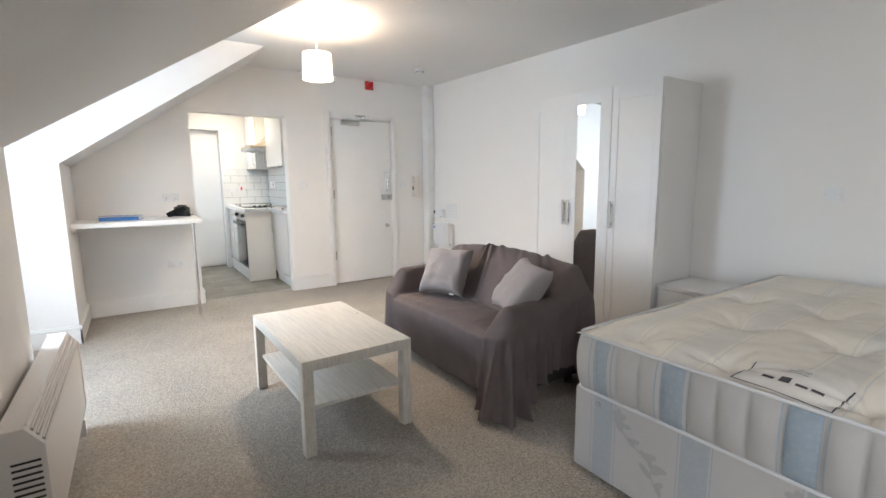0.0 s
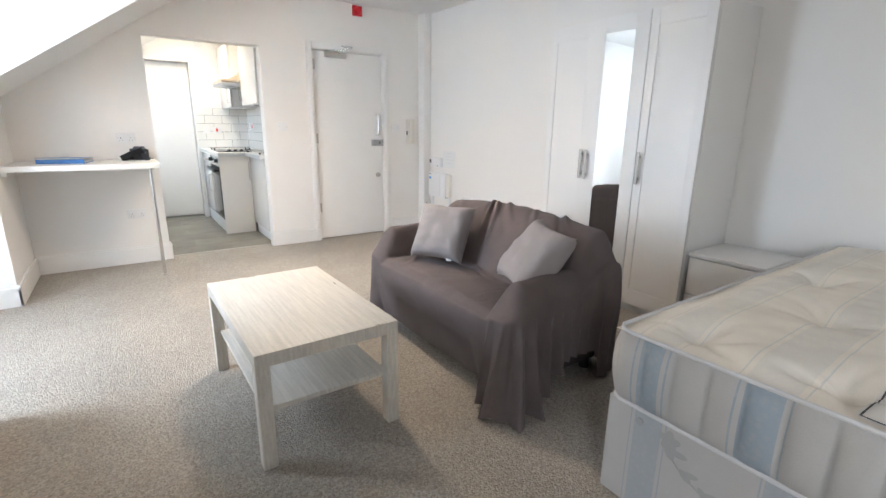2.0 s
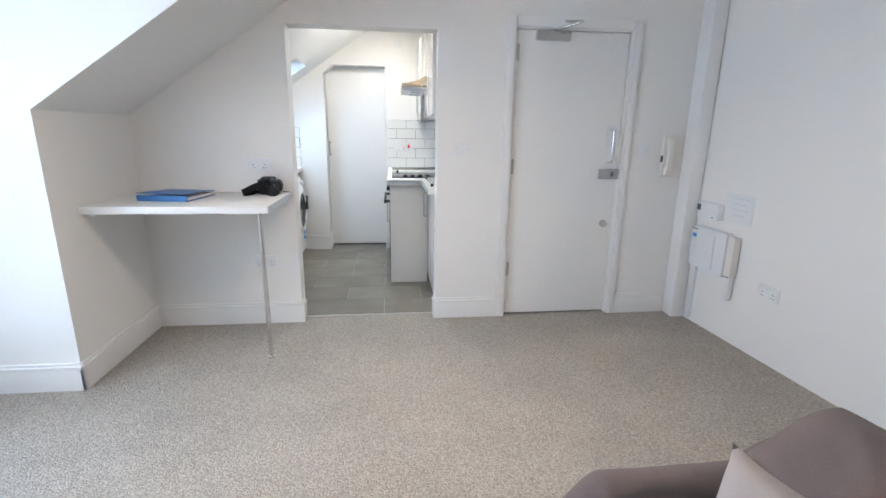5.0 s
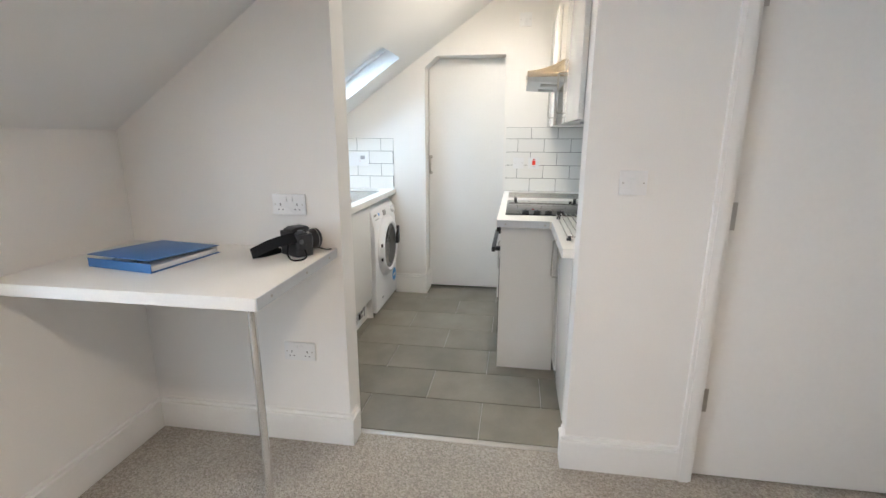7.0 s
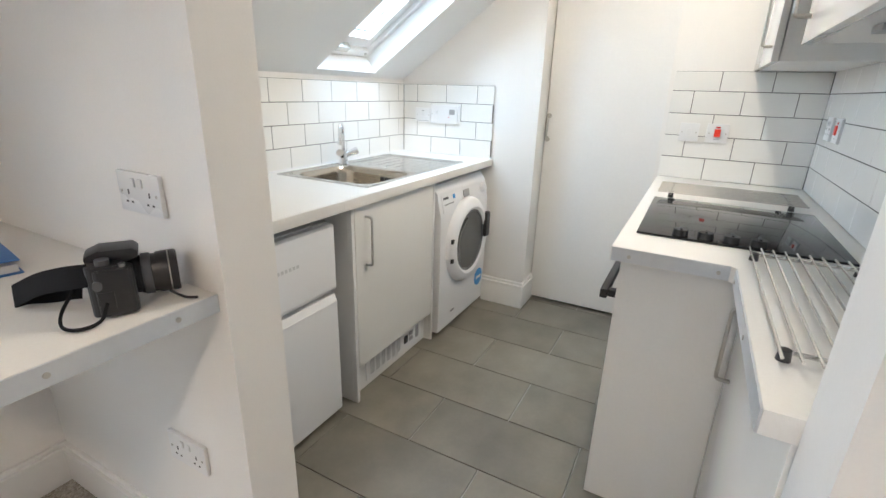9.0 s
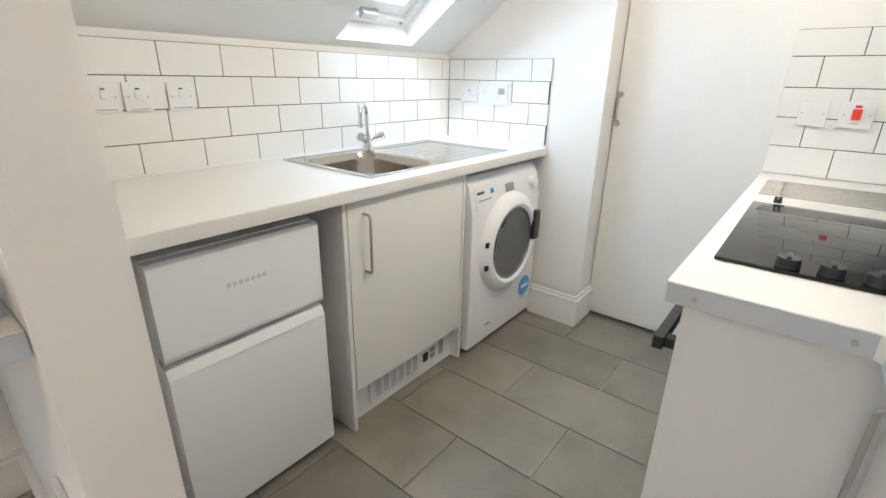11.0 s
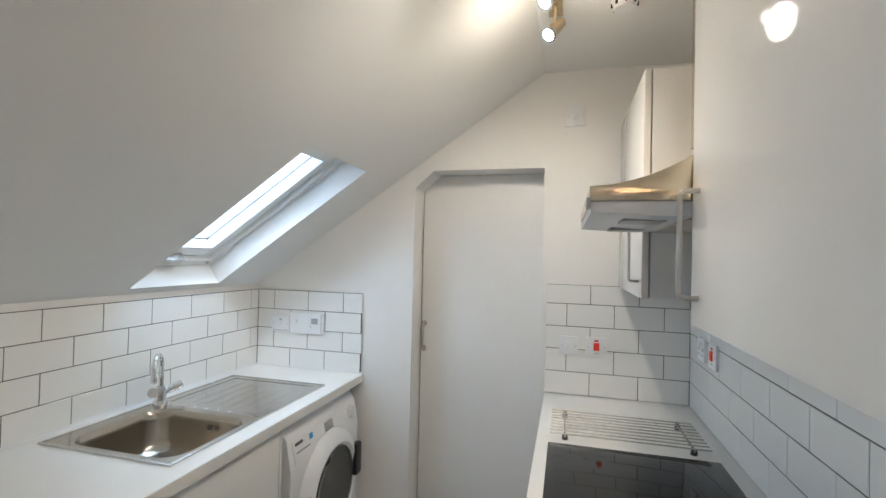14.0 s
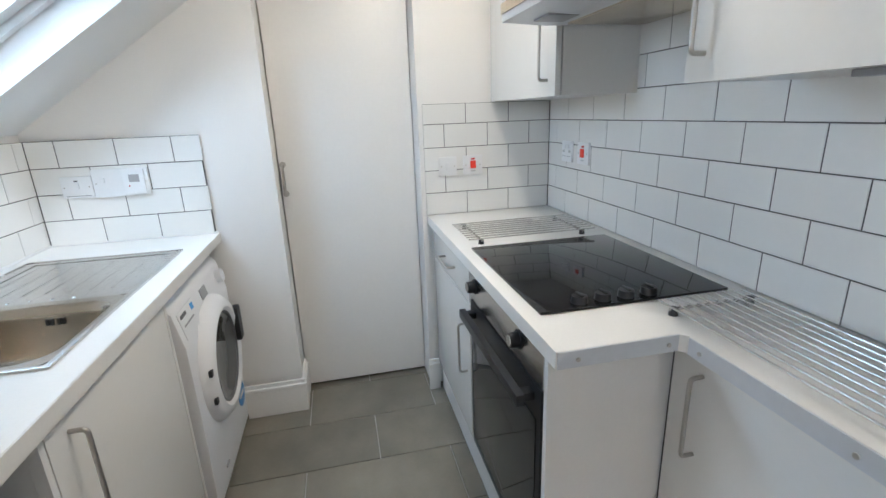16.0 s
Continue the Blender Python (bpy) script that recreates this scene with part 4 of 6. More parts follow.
def fridge():
    y0, y1 = 5.835, 6.305
    t = thing("fridge_freezer", (0.5, 6.09, 0), "white under-counter fridge freezer with two doors", "fridge")
    part("body", boxes((0.2, 0.707, y0 + 0.003, y1 - 0.003, 0.02, 0.826), bevel=0.006), M_APPL, t)
    part("top_cap", boxes((0.2, 0.73, y0, y1, 0.826, 0.832), bevel=0.002), M_APPL, t)
    up = prism([(0.714, 0.578), (0.76, 0.566), (0.765, 0.58), (0.765, 0.82), (0.758, 0.828), (0.714, 0.828)], "y", y0, y1, bevel=0.004)
    d = part("freezer_door", up, M_APPL, t, "plain white freezer door")
    lo = prism([(0.714, 0.03), (0.765, 0.03), (0.765, 0.52), (0.754, 0.548), (0.714, 0.552)], "y", y0, y1, bevel=0.004)
    f = part("fridge_door", lo, M_APPL, t, "plain white fridge door")
    part("grip_recess", boxes((0.7655, 0.767, y0 + 0.05, y1 - 0.06, 0.516, 0.522), bevel=0.0006), M_APPL, f)
    part("seal", boxes((0.707, 0.714, y0 + 0.01, y1 - 0.01, 0.04, 0.82)), M_GREYPL, t)
    part("hinge", boxes((0.72, 0.73, y1 - 0.04, y1 - 0.004, 0.553, 0.564), bevel=0.002), M_WHITEPL, t)
    for k in range(7):
        part("badge", boxes((0.765, 0.7658, 6.01 + 0.017 * k, 6.021 + 0.017 * k, 0.714, 0.726)), M_BADGE, d, "small silver badge")
    for y in (y0 + 0.04, y1 - 0.04):
        part("foot", rod((0.65, y, 0), (0.65, y, 0.022), 0.018), M_BLACK, t)


fridge()


def lathe(profile, centre, axis_m, n=40):
    """A turned shape: (radius, height) along the axis of axis_m."""
    bm = bmesh.new()
    rings = [[bm.verts.new((r * math.cos(k * math.tau / n), r * math.sin(k * math.tau / n), h)) for k in range(n)] for r, h in profile]
    for a, b in zip(rings, rings[1:]):
        for k in range(n):
            bm.faces.new((a[k], a[(k + 1) % n], b[(k + 1) % n], b[k]))
    bm.transform(Matrix.Translation(centre) @ axis_m)
    bmesh.ops.recalc_face_normals(bm, faces=bm.faces[:])
    return bm


def washing_machine():
    y0, y1, xf = 7.06, 7.655, 0.8
    t = thing("washing_machine", (0.5, 7.37, 0), "white front loading washing machine with round door", "washing machine")
    sec = [(0.21, 0.02), (xf, 0.02), (xf + 0.006, 0.3), (xf + 0.004, 0.68), (xf - 0.02, 0.8), (xf - 0.05, 0.842), (0.21, 0.845)]
    part("body", prism(sec, "y", y0, y1, bevel=0.012), M_APPL, t)
    X = Matrix.Rotation(radians(90), 4, "Y")
    c = Vector((xf + 0.002, 7.36, 0.495))
    door = part("door", lathe([(0.168, 0.012), (0.174, 0.034), (0.192, 0.046), (0.22, 0.04), (0.244, 0.014), (0.248, -0.004)], c, X), M_APPL, t, "round white door ring")
    part("door_glass", lathe([(0.176, 0.03), (0.16, 0.03), (0.13, 0.018), (0.085, 0.012), (0.03, 0.01), (0.0005, 0.01)], c, X), M_DOORGLASS, door, "dark round bowl glass")
    part("inner_ring", lathe([(0.177, 0.036), (0.168, 0.036), (0.164, 0.028), (0.174, 0.02)], c, X), M_DARKGREY, door)
    part("door_handle", boxes((xf + 0.03, xf + 0.06, 7.53, 7.585, 0.47, 0.62), bevel=0.012), M_BLACK, door, "dark grey door grip")
    for z in (0.42, 0.53):
        part("hinge", boxes((xf + 0.03, xf + 0.042, 7.128, 7.15, z, z + 0.024), bevel=0.003), M_BLACK, door)
    tilt = Matrix.Translation((xf - 0.009, 0, 0.745)) @ Matrix.Rotation(radians(-12), 4, "Y")

    def on_panel(a, b, z0, z1, d=0.006, bev=0.002):
        bm = boxes((0, d, a, b, z0, z1), bevel=bev)
        bm.transform(tilt)
        return bm
    part("drawer", on_panel(y0 + 0.03, y0 + 0.19, -0.05, 0.045, 0.0035), M_APPL, t)
    part("logo_bar", on_panel(y0 + 0.045, y0 + 0.1, 0.02, 0.032, 0.0048, 0), M_DARKGREY, t)
    part("printed_line", on_panel(y0 + 0.05, y0 + 0.15, -0.01, -0.004, 0.0048, 0), M_GREYPL, t)
    part("sticker", on_panel(y0 + 0.15, y0 + 0.175, 0.012, 0.034, 0.005, 0), M_STICK, t)
    part("display", on_panel(y0 + 0.28, y0 + 0.35, -0.005, 0.035, 0.004), M_GREYPL, t)
    bm = rod((0, y1 - 0.07, 0.01), (0.024, y1 - 0.07, 0.01), 0.03, 0.026, seg=24)
    bm.transform(tilt)
    part("dial", bm, M_APPL, t)
    part("energy_sticker", rod((xf + 0.005, 7.57, 0.19), (xf + 0.0072, 7.57, 0.19), 0.055, seg=28), M_STICK, t, "round blue sticker")
    part("sticker_band", boxes((xf + 0.0072, xf + 0.0084, 7.535, 7.605, 0.18, 0.197)), M_PAPER, t)
    part("filter_flap", boxes((xf + 0.004, xf + 0.009, 7.2, 7.24, 0.1, 0.108), bevel=0.001), M_GREYPL, t)
    for y in (y0 + 0.06, y1 - 0.06):
        part("foot", rod((xf - 0.06, y, 0), (xf - 0.06, y, 0.03), 0.02), M_BLACK, t)


washing_machine()

# ---- kitchen, hob side ----
hw = thing("hob_worktop", (2.04, 6.7, WB), "pale laminate L-shaped worktop under the hob", "worktop")
part("top", merged(prism([(1.722, 6.333), (2.0, 6.333), (2.016, 6.318), (2.016, KITCH + 0.004), (KRIGHT - 0.002, KITCH + 0.004), (KRIGHT - 0.002, FAR - 0.002), (1.727, FAR - 0.002)], "z", WB, WT, bevel=0.002)), M_TOP, hw)
part("strip", boxes((1.725, 2.004, 6.3295, 6.3325, WB + 0.001, WT - 0.001)), M_EDGE, hw, "satin metal edging strip")
part("strip", boxes((2.0125, 2.0158, KITCH + 0.005, 6.312, WB + 0.001, WT - 0.001)), M_EDGE, hw, "satin metal edging strip")
for x in (1.77, 1.98):
    part("screw", rod((x, 6.3295, 0.89), (x, 6.3275, 0.89), 0.005, seg=10), M_NICKEL, hw)
for y in (6.28, 5.98):
    part("screw", rod((2.0125, y, 0.89), (2.0105, y, 0.89), 0.005, seg=10), M_NICKEL, hw)


def oven_unit():
    t = thing("oven_housing", (2.0, 6.72, 0), "white oven housing with plain end panel", "cabinet")
    part("end_panel", boxes((1.744, 2.064, 6.41, 6.428, 0, WB - 0.002), bevel=0.001), M_CARC, t)
    part("side_panel", boxes((1.762, 2.33, 7.03, 7.046, 0.1, WB - 0.002)), M_CARC, t)
    part("plinth", boxes((1.762, 1.778, 6.428, FAR - 0.05, 0, 0.145)), M_CARC, t)
    o = thing("oven", (2.0, 6.73, 0.15), "built-in electric oven with black glass door", "oven")
    part("body", boxes((1.767, 2.3, 6.434, 7.026, 0.15, 0.866)), M_DARKGREY, o)
    part("control_panel", boxes((1.744, 1.767, 6.434, 7.026, 0.755, 0.866), bevel=0.002), M_STEEL, o, "brushed steel control panel")
    for y in (6.58, 6.97):
        part("knob", merged(rod((1.744, y, 0.815), (1.716, y, 0.815), 0.022, 0.019, seg=24), rod((1.744, y, 0.815), (1.74, y, 0.815), 0.026, seg=24)), M_BLACK, o, "round black knob with steel face")
        part("knob_face", rod((1.7162, y, 0.815), (1.714, y, 0.815), 0.016, 0.015, seg=24), M_STEEL, o, "steel knob face")
    d = part("oven_door", boxes((1.742, 1.767, 6.436, 7.024, 0.165, 0.75), bevel=0.003), M_BLACK, o)
    part("door_glass", boxes((1.739, 1.742, 6.46, 7.0, 0.2, 0.66), bevel=0.001), M_OVENGLASS, d, "dark oven glass")
    part("door_handle", boxes((1.692, 1.714, 6.465, 6.995, 0.7, 0.73), (1.714, 1.744, 6.475, 6.505, 0.704, 0.726), (1.714, 1.744, 6.955, 6.985, 0.704, 0.726), bevel=0.004), M_BLACK, d, "black bar handle")
    c = thing("drawer_cabinet", (2.0, 7.36, 0), "white base cabinet with drawer beside the oven", "cabinet")
    part("body", boxes((1.767, 2.3, 7.05, FAR - 0.03, 0.15, WB - 0.002)), M_CARC, c)
    dr = part("drawer", boxes((1.746, 1.766, 7.052, FAR - 0.04, 0.72, WB - 0.006), bevel=0.002), M_KDOOR, c)
    bow_handle("handle", (1.746, 7.26, 0.79), (0, 1, 0), (-1, 0, 0), 0.16, dr)
    dd = part("door", boxes((1.746, 1.766, 7.052, FAR - 0.04, 0.15, 0.715), bevel=0.002), M_KDOOR, c)
    bow_handle("handle", (1.746, 7.1, 0.42), (0, 0, 1), (-1, 0, 0), 0.2, dd)


oven_unit()


def corner_cabinet():
    t = thing("slim_cabinet", (2.2, 6.1, 0), "slim white base cabinet with tall steel handle", "cabinet")
    part("body", boxes((2.08, KRIGHT - 0.004, 5.725, 6.405, 0.1, WB - 0.002)), M_CARC, t)
    d = part("door", boxes((2.058, 2.078, 5.73, 6.4, 0.12, WB - 0.006), bevel=0.002), M_KDOOR, t)
    bow_handle("handle", (2.058, 6.31, 0.612), (0, 0, 1), (-1, 0, 0), 0.2, d)
    part("plinth", boxes((2.09, 2.106, 5.725, 6.405, 0, 0.1)), M_CARC, t)


corner_cabinet()


def hob():
    t = thing("hob", (2.0, 6.79, WT), "black ceramic hob with four black control knobs", "hob")
    part("glass", boxes((1.765, 2.285, 6.5, 7.08, WT + 0.001, WT + 0.008), bevel=0.002), M_HOB, t)
    for i in range(4):
        x = 1.88 + 0.0645 * i
        part("knob", merged(rod((x, 6.53, WT + 0.008), (x, 6.53, WT + 0.026), 0.021, 0.019, seg=20), boxes((x - 0.004, x + 0.004, 6.514, 6.546, WT + 0.026, WT + 0.031), bevel=0.002)), M_BLACK, t)


hob()


def trivet(name, x0, x1, y0, y1, n, along):
    t = thing(name, ((x0 + x1) / 2, (y0 + y1) / 2, WT), "stainless steel bar worktop saver on small black feet", "trivet", group="worktop savers")
    z = WT + 0.022
    for i in range(n):
        k = i / (n - 1)
        if along == "x":
            y = y0 + k * (y1 - y0)
            part("bar", rod((x0, y, z), (x1, y, z), 0.0027, seg=8), M_STEEL, t)
        else:
            x = x0 + k * (x1 - x0)
            part("bar", rod((x, y0, z), (x, y1, z), 0.0027, seg=8), M_STEEL, t)
    if along == "x":
        for x in (x0 + 0.05, x1 - 0.05):
            part("cross_bar", rod((x, y0, z - 0.007), (x, y1, z - 0.007), 0.004, seg=8), M_STEEL, t)
    else:
        for y in (y0 + 0.04, y1 - 0.04):
            part("cross_bar", rod((x0, y, z - 0.007), (x1, y, z - 0.007), 0.004, seg=8), M_STEEL, t)
    for x in (x0 + 0.05, x1 - 0.05) if along == "x" else (x0 + 0.01, x1 - 0.01):
        for y in (y0 + 0.01, y1 - 0.01) if along == "x" else (y0 + 0.04, y1 - 0.04):
            part("foot", rod((x, y, WT), (x, y, z - 0.003), 0.011, 0.009, seg=12), M_BLACK, t)


trivet("worktop_saver", 1.77, 2.275, 7.13, 7.38, 9, "x")
trivet("worktop_saver", 2.045, 2.275, 5.84, 6.455, 10, "y")


def upper_cabinet(y0, y1, handle_y, label):
    t = thing("wall_cabinet", (2.2, (y0 + y1) / 2, 1.42), label, "cabinet", group="kitchen wall cabinets")
    part("body", boxes((2.066, KRIGHT - 0.002, y0, y1, 1.42, 2.14), bevel=0.001), M_CARC, t)
    d = part("door", boxes((2.042, 2.062, y0 + 0.002, y1 - 0.002, 1.418, 2.142), bevel=0.002), M_KDOOR, t)
    bow_handle("handle", (2.042, handle_y, 1.47), (0, 0, 1), (-1, 0, 0), 0.195, d)
    return t


upper_cabinet(5.74, 6.445, 6.395, "glossy white wall cabinet with steel handle")
upper_cabinet(7.03, 7.68, 7.09, "white wall cabinet beside the cooker hood")
solid("cabinet_fixing", boxes((2.1, 2.14, 6.1, 6.16, 1.408, 1.419), bevel=0.002), M_GREYPL, "small grey fixing block under the wall cabinet", "fixing")


def hood():
    y0, y1 = 6.45, 7.025
    t = thing("cooker_hood", (2.1, 6.73, 1.6), "brushed steel cooker hood with curved canopy", "cooker hood")
    prof = [(1.855, 1.655), (1.855, 1.683)]
    for i in range(11):
        a = i / 10
        prof.append((1.857 + 0.353 * a, 1.685 + 0.19 * a ** 1.9))
    prof += [(KRIGHT - 0.004, 1.87), (KRIGHT - 0.004, 1.655)]
    part("canopy", prism(prof, "y", y0, y1, bevel=0.0015), M_HOOD, t)
    part("chimney", boxes((2.13, KRIGHT - 0.003, 6.62, 6.84, 1.84, CEIL - 0.002), bevel=0.002), M_HOOD, t)
    part("underside", prism([(1.858, 1.632), (1.858, 1.654), (KRIGHT - 0.006, 1.654), (KRIGHT - 0.006, 1.63), (2.0, 1.624)], "y", y0 + 0.004, y1 - 0.004, bevel=0.002), M_EDGE, t)
    for y in (6.6, 6.9):
        part("lamp_panel", boxes((1.93, 2.02, y - 0.05, y + 0.05, 1.622, 1.628), bevel=0.001), M_GREYPL, t)
    part("filter", boxes((2.05, 2.31, y0 + 0.05, y1 - 0.05, 1.62, 1.63), bevel=0.001), M_HOOD, t)
    part("slider", boxes((1.848, 1.857, 6.44, 6.47, 1.64, 1.66), bevel=0.002), M_NICKEL, t)


hood()

# ---- alcove ----
sh = thing("alcove_shelf", (0.65, 5.3, 0.872), "pale laminate breakfast shelf fixed in the alcove", "shelf")
part("top", boxes((KNEE + 0.001, 1.105, 4.978, NORTH - 0.001, 0.872, 0.911), bevel=0.002), M_TOP, sh)
part("end_strip", boxes((1.1055, 1.1085, 4.98, NORTH - 0.002, 0.873, 0.91)), M_EDGE, sh, "satin metal edging strip")
for y in (5.06, 5.3, 5.5):
    part("screw", rod((1.1085, y, 0.892), (1.1105, y, 0.892), 0.005, seg=10), M_NICKEL, sh)
part("batten", boxes((KNEE + 0.001, KNEE + 0.03, 5.05, NORTH - 0.002, 0.84, 0.8715)), M_GLOSS, sh)
lg = thing("shelf_leg", (1.04, 5.056, 0), "slim chrome tube leg under the shelf", "leg")
part("tube", rod((1.04, 5.056, 0.006), (1.04, 5.056, 0.862), 0.013, seg=20), M_CHROME, lg)
part("flange", rod((1.04, 5.056, 0.862), (1.04, 5.056, 0.8715), 0.03, seg=20), M_CHROME, lg)
part("foot", rod((1.04, 5.056, 0), (1.04, 5.056, 0.012), 0.018, seg=20), M_CHROME, lg)


def binder():
    t = thing("ring_binder", (0.52, 5.318, 0.911), "blue ring binder with papers lying on the shelf", "binder")
    M = Matrix.Translation((0.52, 5.318, 0.911)) @ Matrix.Rotation(radians(-9), 4, "Z") @ Matrix.Diagonal((0.92, 1.15, 1, 1))
    def tb(*s, bevel=0.001):
        bm = boxes(*s, bevel=bevel)
        bm.transform(M)
        return bm
    part("cover", tb((-0.155, 0.155, -0.13, 0.13, 0.0, 0.003)), M_BLUE, t)
    bm = tb((-0.157, 0.153, -0.131, 0.129, -0.0015, 0.0015))
    bm.transform(M @ Matrix.Translation((0, 0, 0.036)) @ Matrix.Rotation(radians(-3.2), 4, "X") @ M.inverted())
    part("cover", bm, M_BLUE, t)
    part("spine", tb((-0.155, 0.155, -0.133, -0.13, 0.0, 0.032)), M_BLUE, t)
    part("paper_block", tb((-0.147, 0.147, -0.122, 0.125, 0.0035, 0.019)), M_PAPER, t)
    part("ring", merged(*[tube([M @ Vector((dx, -0.1 + 0.02 * math.cos(a), 0.017 + 0.012 * math.sin(a))) for a in [k * math.tau / 12 for k in range(12)]], 0.0016, seg=6, closed=True) for dx in (-0.06, 0.06)]), M_CHROME, t)


binder()


def photo_camera():
    t = thing("camera_body", (0.99, 5.458, 0.911), "black photo camera with strap lying on the shelf", "camera")
    M = Matrix.Translation((0.99, 5.458, 0.912)) @ Matrix.Rotation(radians(60), 4, "Z") @ Matrix.Diagonal((0.9, 1.0, 1.1, 1))

    def put(bm):
        bm.transform(M)
        return bm
    body = prism(rounded(-0.03, 0.03, -0.06, 0.06, 0.016, n=4), "z", 0, 0.083, bevel=0.006)
    grip = prism(rounded(-0.02, 0.047, -0.066, -0.028, 0.015, n=4), "z", 0.002, 0.078, bevel=0.006)
    part("body", put(merged(body, grip)), M_BLACK, t)
    hump = prism([(-0.03, 0.079), (0.034, 0.076), (0.056, 0.082), (0.06, 0.092), (0.05, 0.099), (-0.006, 0.1), (-0.03, 0.092)], "y", -0.028, 0.028, bevel=0.006)
    part("viewfinder", put(hump), M_BLACK, t)
    X = Matrix.Rotation(radians(90), 4, "Y")
    lens = part("lens", put(lathe([(0.0005, 0), (0.031, 0), (0.031, 0.022), (0.033, 0.024), (0.033, 0.052), (0.0355, 0.056), (0.0365, 0.088), (0.034, 0.092), (0.03, 0.092), (0.027, 0.08), (0.0005, 0.078)], (0.03, 0.008, 0.042), X, n=32)), M_BLACK, t)
    part("focus_ring", put(lathe([(0.0335, 0), (0.0355, 0.001), (0.0355, 0.016), (0.0335, 0.017)], (0.058, 0.008, 0.042), X, n=32)), M_DARKGREY, lens)
    part("trim_ring", put(lathe([(0.0362, 0), (0.0371, 0.0006), (0.0371, 0.002), (0.0362, 0.0026)], (0.105, 0.008, 0.042), X, n=32)), M_NICKEL, lens, "thin silver ring")
    part("mode_dial", put(rod((0.0, -0.044, 0.083), (0.0, -0.044, 0.091), 0.012, seg=20)), M_DARKGREY, t)
    part("shutter_button", put(rod((0.03, -0.05, 0.078), (0.03, -0.05, 0.083), 0.006, seg=14)), M_NICKEL, t)
    part("rear_button", put(rod((-0.012, -0.0605, 0.055), (-0.012, -0.0675, 0.055), 0.008, seg=16)), M_DARKGREY, t)
    part("rubber_door", put(boxes((-0.014, 0.012, -0.0675, -0.06, 0.012, 0.044), bevel=0.003)), M_BLACK, t)

    def ribbon(points, width, thick=0.0022):
        """A webbing band that stands on its edge and leans a little."""
        bm, rows = bmesh.new(), []
        line = catmull(points)
        for i, p in enumerate(line):
            d = (line[min(i + 1, len(line) - 1)] - line[max(i - 1, 0)]).normalized()
            side = d.cross(Vector((0, 0.5, 1))).normalized()
            up = side.cross(d).normalized()
            w = width * (1 - 0.5 * smooth01(0.75, 1.0, i / len(line)))
            rows.append([bm.verts.new(p + up * a * w / 2 + side * b * thick / 2) for a, b in ((-1, -1), (1, -1), (1, 1), (-1, 1))])
        for a, b in zip(rows, rows[1:]):
            for k in range(4):
                bm.faces.new((a[k], a[(k + 1) % 4], b[(k + 1) % 4], b[k]))
        bm.faces.new(rows[0][::-1])
        bm.faces.new(rows[-1])
        bmesh.ops.recalc_face_normals(bm, faces=bm.faces[:])
        return bm
    part("strap", put(ribbon([(-0.026, -0.05, 0.07), (-0.06, -0.035, 0.066), (-0.105, 0.0, 0.052), (-0.142, 0.035, 0.032), (-0.16, 0.055, 0.02), (-0.14, 0.07, 0.017), (-0.09, 0.05, 0.017), (-0.05, 0.02, 0.02)], 0.036)), M_RUBBER, t, "wide black neck strap")
    part("cord", put(tube(catmull([(-0.052, -0.03, 0.045), (-0.074, -0.055, 0.018), (-0.072, -0.08, 0.004), (-0.044, -0.1, 0.004), (-0.014, -0.092, 0.009), (-0.002, -0.068, 0.026)]), 0.003, seg=8)), M_RUBBER, t)
    part("lens_cord", put(tube(catmull([(0.1, -0.02, 0.014), (0.125, -0.04, 0.005), (0.148, -0.05, 0.004)]), 0.0025, seg=6)), M_BLACK, t)


photo_camera()

# ---- living room furniture ----


def coffee_table():
    t = thing("coffee_table", (1.419, 2.73, 0), "worn white coffee table with a lower shelf", "table")
    t.matrix_basis = pose(1.419, 2.73, 0, 0, 0, 1.0)

    def local(name, bm, label=""):
        ob = new(name, mesh_of(name, bm, M_LACK))
        ob.parent = t
        return tagged(ob, label) if label else ob
    local("tabletop", boxes((-0.275, 0.275, -0.45, 0.45, 0.4, 0.45), bevel=0.003))
    for sx in (-1, 1):
        for sy in (-1, 1):
            local("leg", boxes((sx * 0.25 - 0.025, sx * 0.25 + 0.025, sy * 0.425 - 0.025, sy * 0.425 + 0.025, 0, 0.4), bevel=0.0025))
    scuff = material("bare_chipboard", (0.32, 0.28, 0.23), 0.9, vary=0.2)
    for x, y, w, d in ((0.18, -0.4485, 0.03, 0.004), (-0.1, 0.44, 0.05, 0.004), (0.24, 0.1, 0.006, 0.03)):
        mark = local("scuff", boxes((x, x + w, y, y + d, 0.4498, 0.4504)), "worn patch")
        mark.data.materials[0] = scuff
    local("shelf", boxes((-0.245, 0.245, -0.4, 0.4, 0.195, 0.215), bevel=0.002))


coffee_table()


def crease(x, y, a, b, width, lift):
    """A fold that runs from a to b in plan: a ridge with a shallow trough beside it, dying out at both ends."""
    ax, ay, bx, by = *a, *b
    dx, dy = bx - ax, by - ay
    length = math.hypot(dx, dy)
    u = ((x - ax) * dx + (y - ay) * dy) / length
    v = ((x - ax) * -dy + (y - ay) * dx) / length
    if u < -0.02 or u > length + 0.02 or abs(v) > width * 4:
        return 0.0
    v += 0.012 * math.sin(u * 19 + ax * 30)
    ends = smooth01(-0.02, length * 0.35, u) * smooth01(length + 0.02, length * 0.65, u)
    return lift * ends * (math.exp(-(v / width) ** 2) - 0.55 * math.exp(-((v - 1.7 * width) / width) ** 2))


